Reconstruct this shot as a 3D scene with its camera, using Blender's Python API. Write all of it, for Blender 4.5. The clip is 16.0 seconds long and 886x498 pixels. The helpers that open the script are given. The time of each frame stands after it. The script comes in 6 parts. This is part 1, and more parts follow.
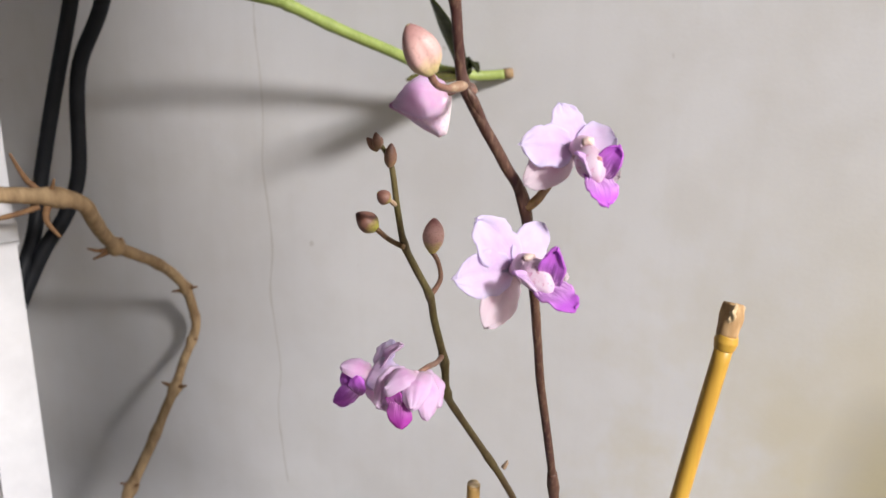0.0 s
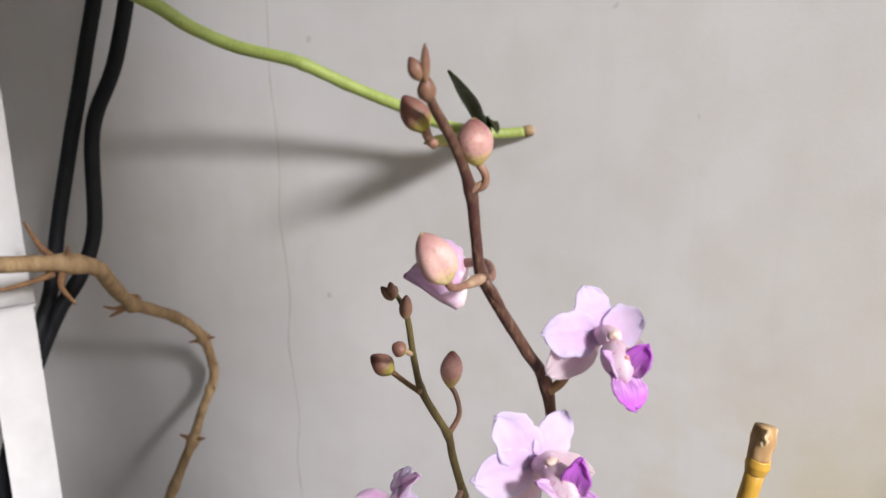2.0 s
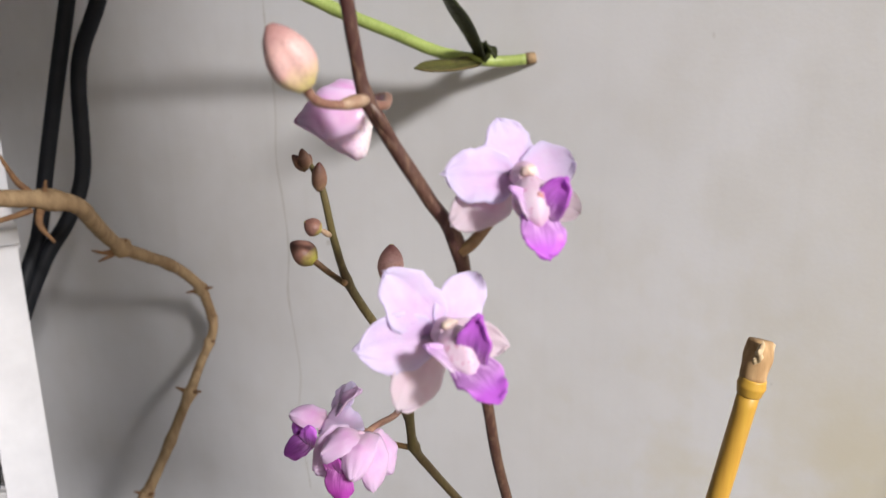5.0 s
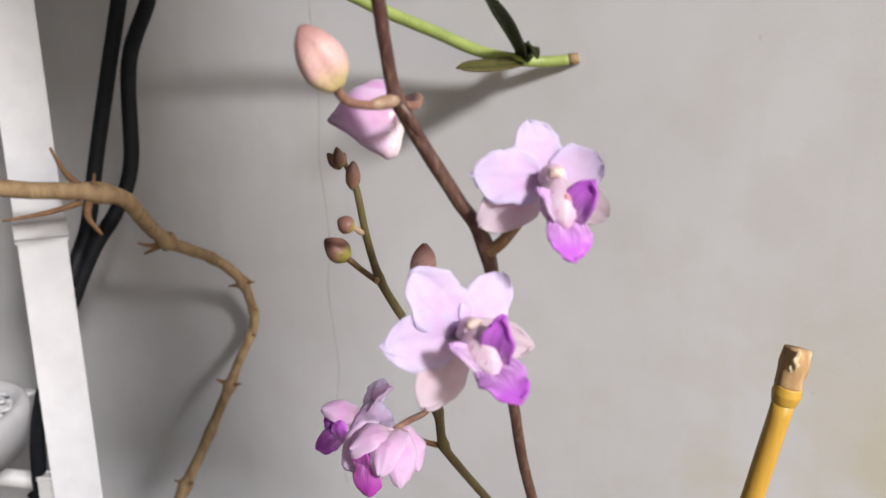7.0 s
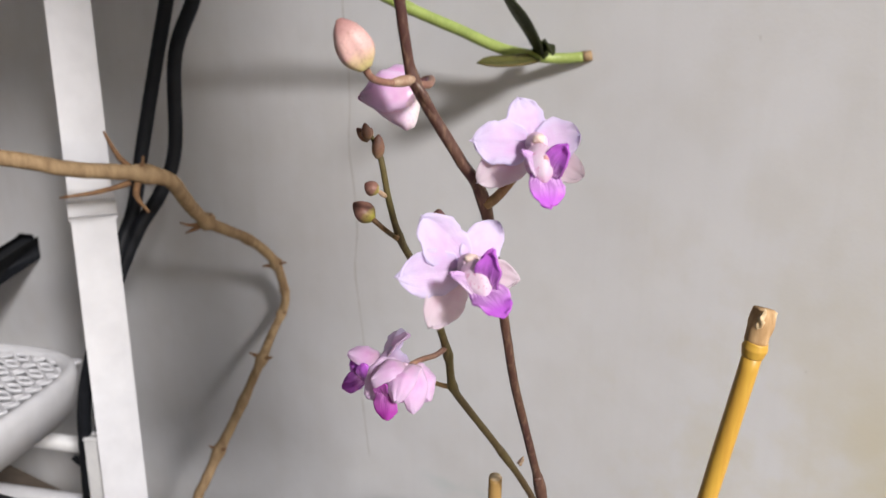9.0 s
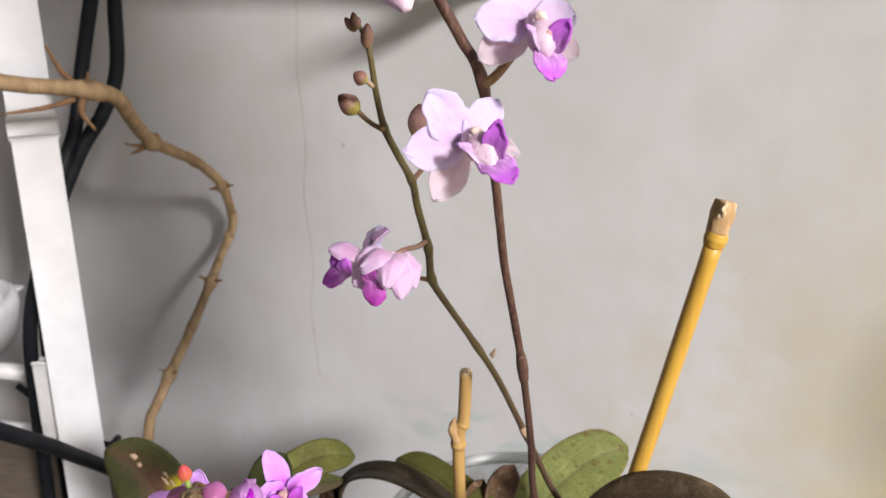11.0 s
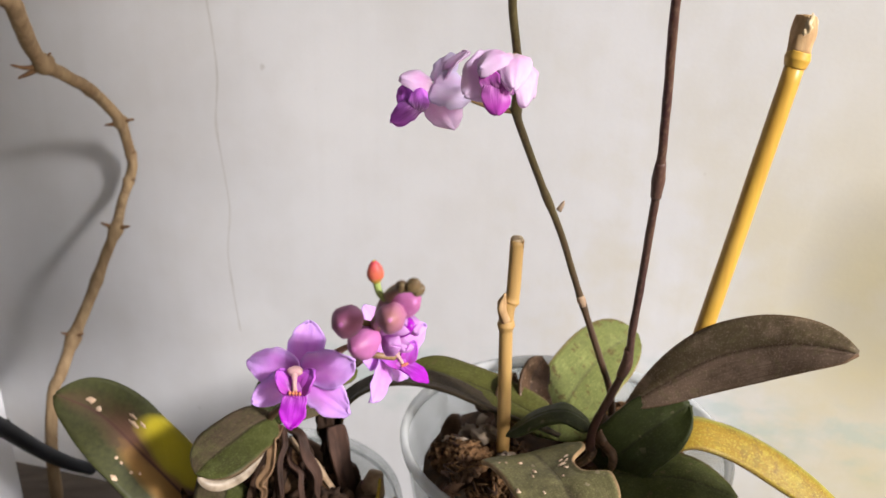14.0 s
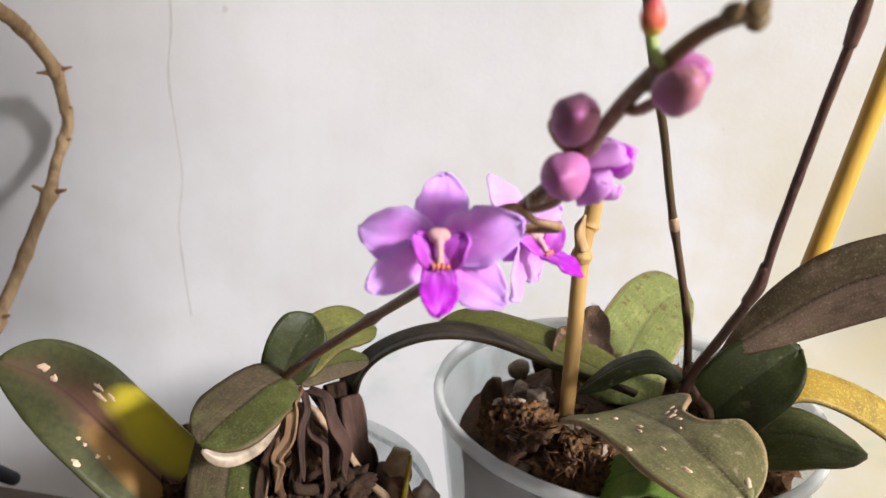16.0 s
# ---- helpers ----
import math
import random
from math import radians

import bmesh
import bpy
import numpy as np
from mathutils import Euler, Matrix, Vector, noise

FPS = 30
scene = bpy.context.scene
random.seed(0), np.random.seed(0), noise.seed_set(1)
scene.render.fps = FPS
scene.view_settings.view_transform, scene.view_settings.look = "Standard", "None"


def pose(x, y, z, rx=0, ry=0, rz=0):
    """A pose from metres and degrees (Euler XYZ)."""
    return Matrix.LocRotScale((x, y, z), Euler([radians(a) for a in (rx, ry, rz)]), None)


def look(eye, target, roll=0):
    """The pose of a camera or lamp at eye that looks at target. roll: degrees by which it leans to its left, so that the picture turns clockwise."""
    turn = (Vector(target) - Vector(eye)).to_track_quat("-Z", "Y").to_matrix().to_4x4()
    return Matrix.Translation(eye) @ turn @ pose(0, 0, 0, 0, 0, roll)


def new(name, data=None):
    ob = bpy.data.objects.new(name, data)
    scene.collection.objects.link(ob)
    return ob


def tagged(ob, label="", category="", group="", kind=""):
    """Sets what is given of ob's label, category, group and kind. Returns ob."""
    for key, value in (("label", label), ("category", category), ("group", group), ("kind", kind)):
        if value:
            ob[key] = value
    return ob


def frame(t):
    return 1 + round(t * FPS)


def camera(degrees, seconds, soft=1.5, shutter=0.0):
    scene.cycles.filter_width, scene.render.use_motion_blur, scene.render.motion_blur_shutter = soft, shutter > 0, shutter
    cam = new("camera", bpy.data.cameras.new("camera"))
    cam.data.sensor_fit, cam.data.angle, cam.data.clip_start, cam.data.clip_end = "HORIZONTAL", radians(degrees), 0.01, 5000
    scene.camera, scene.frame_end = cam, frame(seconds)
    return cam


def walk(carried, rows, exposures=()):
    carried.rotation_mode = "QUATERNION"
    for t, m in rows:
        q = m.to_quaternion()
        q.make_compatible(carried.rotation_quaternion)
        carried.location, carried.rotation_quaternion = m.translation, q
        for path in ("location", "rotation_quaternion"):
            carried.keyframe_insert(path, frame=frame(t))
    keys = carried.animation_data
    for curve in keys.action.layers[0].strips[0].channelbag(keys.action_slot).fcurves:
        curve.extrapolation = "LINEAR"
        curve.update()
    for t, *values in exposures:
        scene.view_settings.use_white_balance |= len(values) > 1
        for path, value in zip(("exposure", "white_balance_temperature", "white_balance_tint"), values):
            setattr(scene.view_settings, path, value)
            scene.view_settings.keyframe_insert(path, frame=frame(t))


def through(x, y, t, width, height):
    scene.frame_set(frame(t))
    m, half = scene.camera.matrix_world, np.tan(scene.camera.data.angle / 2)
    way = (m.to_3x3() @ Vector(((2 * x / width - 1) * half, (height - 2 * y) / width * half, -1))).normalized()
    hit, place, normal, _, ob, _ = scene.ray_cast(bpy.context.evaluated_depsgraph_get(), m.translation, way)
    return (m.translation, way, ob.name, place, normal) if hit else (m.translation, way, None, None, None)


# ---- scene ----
cam = camera(54.0, 16.0)
cam.data.dof.use_dof, cam.data.dof.focus_distance, cam.data.dof.aperture_fstop = True, 0.25, 27.0
PATH = [
    (0, (0.01044, 0.00479, 0.36819), (-0.00960, 0.48621, 0.23467), 0.85),
    (0.5, (0.00931, -0.00254, 0.38258), (-0.01321, 0.47935, 0.25116), 0.46),
    (1, (0.00596, 0.02721, 0.39079), (-0.01829, 0.50901, 0.25935), 0.56),
    (1.5, (-0.00179, 0.03569, 0.41352), (-0.02866, 0.51645, 0.27880), 0.34),
    (2, (0.00971, 0.02786, 0.40879), (-0.02204, 0.50706, 0.26968), 0.15),
    (2.5, (0.01698, 0.02284, 0.39040), (-0.02203, 0.50032, 0.24724), -0.41),
    (3, (0.02515, 0.01050, 0.38161), (-0.02132, 0.48605, 0.23433), -0.93),
    (3.5, (0.02747, 0.00771, 0.37390), (-0.02608, 0.48179, 0.22429), -0.92),
    (4, (0.03613, 0.03943, 0.36147), (-0.02307, 0.51318, 0.21295), -1.03),
    (4.5, (0.03930, 0.05521, 0.36482), (-0.02219, 0.52917, 0.21792), -0.77),
    (4.7, (0.03791, 0.05513, 0.37027), (-0.01949, 0.52984, 0.22413), -0.67),
    (7, (0.04116, 0.05426, 0.37104), (-0.04185, 0.52510, 0.22471), -0.38),
    (7.5, (0.04244, 0.04918, 0.37017), (-0.04580, 0.52023, 0.22760), -0.03),
    (8, (0.05187, 0.04798, 0.36963), (-0.04892, 0.51791, 0.23174), -0.31),
    (8.2, (0.05718, 0.03980, 0.37226), (-0.04579, 0.50903, 0.23361), -0.10),
    (10.3, (0.04024, 0.00701, 0.36605), (-0.03041, 0.47289, 0.19884), 0.85),
    (10.5, (0.03888, 0.00623, 0.36169), (-0.02577, 0.47184, 0.19133), 0.90),
    (11, (0.03783, -0.00069, 0.35982), (-0.01666, 0.46318, 0.18135), 1.27),
    (11.5, (0.02065, -0.00864, 0.34821), (-0.02020, 0.45490, 0.16529), 1.54),
    (12, (0.01210, -0.01568, 0.34061), (-0.01331, 0.44848, 0.15646), 1.71),
    (12.5, (0.00220, -0.00765, 0.32629), (-0.00886, 0.45715, 0.14233), 1.83),
    (13, (-0.01425, 0.00368, 0.30916), (-0.00669, 0.46930, 0.12711), 1.73),
    (13.5, (-0.03093, 0.00709, 0.30554), (-0.00387, 0.47273, 0.12539), 1.54),
    (14, (-0.04727, 0.01528, 0.29468), (-0.00044, 0.48052, 0.11760), 1.74),
    (14.5, (-0.06414, 0.02675, 0.28402), (0.00086, 0.49091, 0.10985), 2.07),
    (15, (-0.07052, 0.04422, 0.26192), (0.01086, 0.50737, 0.09203), 2.75),
    (15.5, (-0.08070, 0.05854, 0.24887), (0.01230, 0.52089, 0.08278), 3.37),
    (16, (-0.08990, 0.06902, 0.23720), (0.00874, 0.53171, 0.07536), 3.66),]
EXPOSURES = [(0.0, 0.27, 6450, 12), (4.7, 0.19, 6420, 12), (8.2, 0.15, 6420, 12), (10.3, 0.21, 6450, 12), (12.5, 0.50, 6500, 12), (14.5, 0.64, 6450, 12), (16.0, 0.80, 6350, 12)]
walk(cam, [(t, look(eye, target, roll)) for t, eye, target, roll in PATH], EXPOSURES)

# ---- light: a low sun from the right and behind, and the sky ----
SUN_AZ, SUN_EL = 39.5, 29.0
world = bpy.data.worlds.new("sky")
scene.world = world
world.use_nodes = True
wn = world.node_tree
sky = wn.nodes.new("ShaderNodeTexSky")
sky.sky_type, sky.sun_disc = "NISHITA", False
sky.sun_elevation, sky.sun_rotation = radians(SUN_EL), radians(180 - SUN_AZ)
wn.links.new(sky.outputs[0], wn.nodes["Background"].inputs[0])
wn.nodes["Background"].inputs[1].default_value = 0.13
sun = new("sun", bpy.data.lights.new("sun", "SUN"))
sun.data.energy, sun.data.angle, sun.data.color = 3.75, radians(7.0), (1.0, 0.97, 0.94)
sun.matrix_world = look((0.9, -1.8, 1.3), (0.9 - math.sin(radians(SUN_AZ)) * math.cos(radians(SUN_EL)),
                        -1.8 + math.cos(radians(SUN_AZ)) * math.cos(radians(SUN_EL)), 1.3 - math.sin(radians(SUN_EL))))

# ---- materials ----


class Nodes:
    """A short way to write a node material."""

    def __init__(self, name):
        self.m = bpy.data.materials.new(name)
        self.m.use_nodes = True
        self.t = self.m.node_tree
        self.b = self.t.nodes["Principled BSDF"]
        self.out = self.t.nodes["Material Output"]

    def node(self, kind, **values):
        n = self.t.nodes.new("ShaderNode" + kind)
        for k, v in values.items():
            n.inputs[k].default_value = v
        return n

    def link(self, a, b):
        self.t.links.new(a, b)
        return self

    def coord(self, which="Object", scale=(1, 1, 1)):
        c = self.node("TexCoord")
        m = self.node("Mapping")
        m.inputs["Scale"].default_value = scale
        self.link(c.outputs[which], m.inputs["Vector"])
        return m.outputs[0]

    def noise(self, vec, scale, detail=4.0, rough=0.55):
        n = self.node("TexNoise", Scale=scale, Detail=detail, Roughness=rough)
        self.link(vec, n.inputs["Vector"])
        return n.outputs["Fac"]

    def ramp(self, fac, stops):
        r = self.node("ValToRGB")
        e = r.color_ramp.elements
        while len(e) < len(stops):
            e.new(0.5)
        for el, (p, c) in zip(e, stops):
            el.position = p
            el.color = (*c, 1) if len(c) == 3 else c
        self.link(fac, r.inputs["Fac"])
        return r.outputs["Color"]

    def mix(self, fac, a, b, mode="MIX"):
        n = self.t.nodes.new("ShaderNodeMix")
        n.data_type, n.blend_type = "RGBA", mode
        for sock, v in ((n.inputs[0], fac), (n.inputs[6], a), (n.inputs[7], b)):
            if isinstance(v, (int, float)):
                sock.default_value = v
            elif isinstance(v, tuple):
                sock.default_value = (*v, 1)
            else:
                self.link(v, sock)
        return n.outputs[2]

    def math(self, op, a, b=0.0):
        n = self.t.nodes.new("ShaderNodeMath")
        n.operation = op
        for sock, v in zip(n.inputs, (a, b)):
            if isinstance(v, (int, float)):
                sock.default_value = v
            else:
                self.link(v, sock)
        return n.outputs[0]

    def bump(self, height, strength=0.3, distance=0.001):
        n = self.node("Bump", Strength=strength, Distance=distance)
        self.link(height, n.inputs["Height"])
        self.link(n.outputs[0], self.b.inputs["Normal"])
        return self

    def colour(self, c):
        if isinstance(c, tuple):
            self.b.inputs["Base Color"].default_value = (*c, 1)
        else:
            self.link(c, self.b.inputs["Base Color"])
        return self

    def rough(self, r, spec=0.5):
        self.b.inputs["Roughness"].default_value = r
        self.b.inputs["Specular IOR Level"].default_value = spec
        return self

    def translucent(self, c, amount):
        """Light through a thin petal or leaf."""
        tr = self.node("BsdfTranslucent")
        if isinstance(c, tuple):
            tr.inputs["Color"].default_value = (*c, 1)
        else:
            self.link(c, tr.inputs["Color"])
        mx = self.node("MixShader", Fac=amount)
        self.link(self.b.outputs[0], mx.inputs[1]).link(tr.outputs[0], mx.inputs[2]).link(mx.outputs[0], self.out.inputs["Surface"])
        return self


def uv_split(n):
    c = n.node("UVMap")
    s = n.node("SeparateXYZ")
    n.link(c.outputs[0], s.inputs[0])
    return c.outputs[0], s.outputs[0], s.outputs[1]


def petal_material(name, pale, deep, centre, through, edge=None, thin=0.52):
    """UV: x runs from the petal's base to its tip, y across it."""
    n = Nodes(name)
    uv, u, v = uv_split(n)
    m = n.node("Mapping")
    m.inputs["Scale"].default_value = (1.6, 30.0, 1.0)
    n.link(uv, m.inputs["Vector"])
    veins = n.noise(m.outputs[0], 1.0, 3.0)
    blotch = n.noise(n.coord(scale=(230, 230, 230)), 1.0, 4.0, 0.6)
    cells = n.noise(n.coord(scale=(2600, 2600, 2600)), 1.0, 2.0)
    base = n.mix(n.ramp(blotch, [(0.36, (0, 0, 0)), (0.70, (1, 1, 1))]), pale, deep)
    base = n.mix(n.math("MULTIPLY", n.ramp(veins, [(0.48, (0, 0, 0)), (0.70, (1, 1, 1))]), 0.30), base, deep)
    base = n.mix(n.ramp(n.math("ADD", u, n.math("MULTIPLY", n.math("SUBTRACT", blotch, 0.5), 0.35)), [(0.0, (0.9,) * 3), (0.42, (0, 0, 0))]), base, centre)
    if edge:  # another tint towards the rim
        far = n.math("MAXIMUM", n.math("MULTIPLY", n.math("ABSOLUTE", n.math("SUBTRACT", v, 0.5)), 2.0), u)
        base = n.mix(n.math("MULTIPLY", n.ramp(n.math("ADD", far, n.math("MULTIPLY", n.math("SUBTRACT", blotch, 0.5), 0.4)), [(0.50, (0, 0, 0)), (0.95, (1, 1, 1))]), 0.85), base, edge)
    n.colour(base).rough(0.42, 0.30)
    n.bump(n.math("ADD", n.math("MULTIPLY", veins, 1.2), n.math("MULTIPLY", n.math("ADD", cells, n.math("MULTIPLY", blotch, 1.5)), 0.7)), 0.34, 0.0005)
    n.b.inputs["Sheen Weight"].default_value = 0.2
    return n.translucent(n.mix(0.5, base, through), thin).m


def spotted_material(name, pale, shade, spot):
    """A pale waxy throat with small spots."""
    n = Nodes(name)
    big = n.noise(n.coord(scale=(260, 260, 260)), 1.0, 3.0)
    dots = n.noise(n.coord(scale=(1100, 1100, 1100)), 1.0, 1.0)
    c = n.mix(n.ramp(big, [(0.38, (0, 0, 0)), (0.66, (1, 1, 1))]), pale, shade)
    c = n.mix(n.math("MULTIPLY", n.ramp(dots, [(0.60, (0, 0, 0)), (0.68, (1, 1, 1))]), 0.6), c, spot)
    n.colour(c).rough(0.4, 0.35).bump(big, 0.25, 0.0005)
    return n.translucent(c, 0.25).m


def lip_material(name, edge, mid, base_c):
    n = Nodes(name)
    uv, u, v = uv_split(n)
    m = n.node("Mapping")
    m.inputs["Scale"].default_value = (1.2, 18.0, 1.0)
    n.link(uv, m.inputs["Vector"])
    stripes = n.noise(m.outputs[0], 1.0, 2.0)
    c = n.ramp(u, [(0.0, base_c), (0.45, mid), (0.8, edge)])
    c = n.mix(n.math("MULTIPLY", n.ramp(stripes, [(0.47, (0, 0, 0)), (0.52, (1, 1, 1))]), n.ramp(u, [(0.0, (1.0,) * 3), (0.8, (0.15,) * 3)])), c, tuple(x * 0.6 for x in edge))
    n.colour(c).rough(0.42, 0.35)
    n.bump(stripes, 0.25, 0.0004)
    return n.translucent(c, 0.32).m


def bud_material(name, tip, body, base_c):
    n = Nodes(name)
    uv, u, v = uv_split(n)
    blotch = n.noise(n.coord(scale=(300, 300, 300)), 1.0, 4.0)
    uu = n.math("ADD", u, n.math("MULTIPLY", n.math("SUBTRACT", blotch, 0.5), 0.35))
    c = n.ramp(uu, [(0.04, base_c), (0.36, body), (0.60, body), (0.98, tip)])
    c = n.mix(n.math("MULTIPLY", n.ramp(n.noise(n.coord(scale=(1500, 1500, 1500)), 1.0, 2.0), [(0.5, (0, 0, 0)), (0.7, (1, 1, 1))]), 0.35), c, tip)
    n.colour(c).rough(0.45, 0.35)
    n.bump(blotch, 0.2, 0.0005)
    n.b.inputs["Subsurface Weight"].default_value = 0.12
    n.b.inputs["Subsurface Radius"].default_value = (0.004, 0.002, 0.002)
    return n.m


def stem_material(name, a, b, c3, low=None):
    n = Nodes(name)
    vec = n.coord(scale=(90, 90, 40))
    big = n.noise(vec, 1.0, 3.0)
    fine = n.noise(n.coord(scale=(1000, 1000, 300)), 1.0, 4.0)
    c = n.mix(n.ramp(big, [(0.35, (0, 0, 0)), (0.65, (1, 1, 1))]), a, b)
    c = n.mix(n.math("MULTIPLY", n.ramp(fine, [(0.48, (0, 0, 0)), (0.66, (1, 1, 1))]), 0.6), c, c3)
    if low:  # the older, lower part of the stem is darker red
        s = n.node("SeparateXYZ")
        n.link(n.coord(), s.inputs[0])
        c = n.mix(n.math("MULTIPLY", n.ramp(s.outputs[2], [(0.05, (1, 1, 1)), (0.16, (0, 0, 0))]), 0.8), c, low)
    n.colour(c).rough(0.42, 0.4)
    n.bump(fine, 0.35, 0.0004)
    return n.m


def leaf_material(name, a, b, rib, spots=(0.62, 0.48, 0.30), spot_amount=0.5, through=(0.12, 0.2, 0.03), sheen=0.22, gate=0.66, other=None, rim=None):
    n = Nodes(name)
    uv, u, v = uv_split(n)
    big = n.noise(n.coord(scale=(45, 45, 45)), 1.0, 4.0)
    fine = n.noise(n.coord(scale=(420, 420, 420)), 1.0, 5.0)
    c = n.mix(n.ramp(big, [(0.35, (0, 0, 0)), (0.65, (1, 1, 1))]), a, b)
    c = n.mix(n.math("MULTIPLY", n.ramp(fine, [(0.4, (0, 0, 0)), (0.75, (1, 1, 1))]), 0.4), c, b)
    if other:  # the other half of the blade
        c = n.mix(n.math("MULTIPLY", n.ramp(n.math("ADD", v, n.math("MULTIPLY", n.math("SUBTRACT", big, 0.5), 0.15)), [(0.47, (0, 0, 0)), (0.53, (1, 1, 1))]), n.ramp(fine, [(0.2, (1, 1, 1)), (0.9, (0.55,) * 3)])), c, other)
    d = n.math("ABSOLUTE", n.math("SUBTRACT", v, 0.5))
    c = n.mix(n.ramp(d, [(0.0, (1, 1, 1)), (0.035, (0, 0, 0))]), c, rib)
    spot = n.noise(n.coord(scale=(260, 260, 260)), 1.0, 2.0)
    c = n.mix(n.math("MULTIPLY", n.ramp(spot, [(gate, (0, 0, 0)), (gate + 0.05, (1, 1, 1))]), spot_amount), c, spots)
    mark = n.noise(n.coord(scale=(110, 110, 110)), 1.0, 6.0, 0.75)
    c = n.mix(n.math("MULTIPLY", n.ramp(mark, [(0.52, (0, 0, 0)), (0.66, (1, 1, 1))]), 0.55), c, rib)
    pale = n.noise(n.coord(scale=(75, 75, 75)), 1.0, 6.0, 0.7)
    c = n.mix(n.math("MULTIPLY", n.ramp(pale, [(0.52, (0, 0, 0)), (0.70, (1, 1, 1))]), 0.45), c, tuple(min(1, x * 1.9 + 0.02) for x in a))
    if rim:
        c = n.mix(n.math("MULTIPLY", n.ramp(n.math("ADD", d, n.math("MULTIPLY", n.math("SUBTRACT", big, 0.5), 0.05)), [(0.462, (0, 0, 0)), (0.492, (1, 1, 1))]), 0.85), c, rim)
    m = n.node("Mapping")
    m.inputs["Scale"].default_value = (5.0, 55.0, 1.0)
    n.link(uv, m.inputs["Vector"])
    streak = n.noise(m.outputs[0], 1.0, 4.0, 0.65)
    dust = n.noise(n.coord(scale=(1400, 1400, 1400)), 1.0, 3.0)
    c = n.mix(n.math("MULTIPLY", n.ramp(streak, [(0.42, (0, 0, 0)), (0.62, (1, 1, 1))]), 0.42), c, tuple(x * 0.5 for x in b))
    c = n.mix(n.math("MULTIPLY", n.ramp(dust, [(0.54, (0, 0, 0)), (0.68, (1, 1, 1))]), 0.30), c, tuple(min(1, x * 2.2 + 0.02) for x in a))
    n.colour(c)
    n.b.inputs["Specular IOR Level"].default_value = sheen
    n.link(n.ramp(fine, [(0.2, (0.40,) * 3), (0.8, (0.62,) * 3)]), n.b.inputs["Roughness"])
    n.bump(n.math("ADD", fine, n.math("MULTIPLY", n.ramp(d, [(0.0, (0, 0, 0)), (0.08, (1, 1, 1))]), 1.2)), 0.35, 0.0006)
    return n.translucent(through, 0.12).m


def plain(name, a, b, scale=200.0, rough=0.6, spec=0.4, bump=0.3, metal=0.0, stretch=(1, 1, 1), dist=0.0006):
    n = Nodes(name)
    f = n.noise(n.coord(scale=tuple(scale * s for s in stretch)), 1.0, 5.0)
    g = n.noise(n.coord(scale=tuple(scale * 0.13 * s for s in stretch)), 1.0, 3.0)
    c = n.mix(n.ramp(f, [(0.35, (0, 0, 0)), (0.7, (1, 1, 1))]), a, b)
    c = n.mix(n.math("MULTIPLY", n.ramp(g, [(0.4, (0, 0, 0)), (0.7, (1, 1, 1))]), 0.35), c, b)
    n.colour(c).rough(rough, spec).bump(f, bump, dist)
    n.b.inputs["Metallic"].default_value = metal
    return n.m


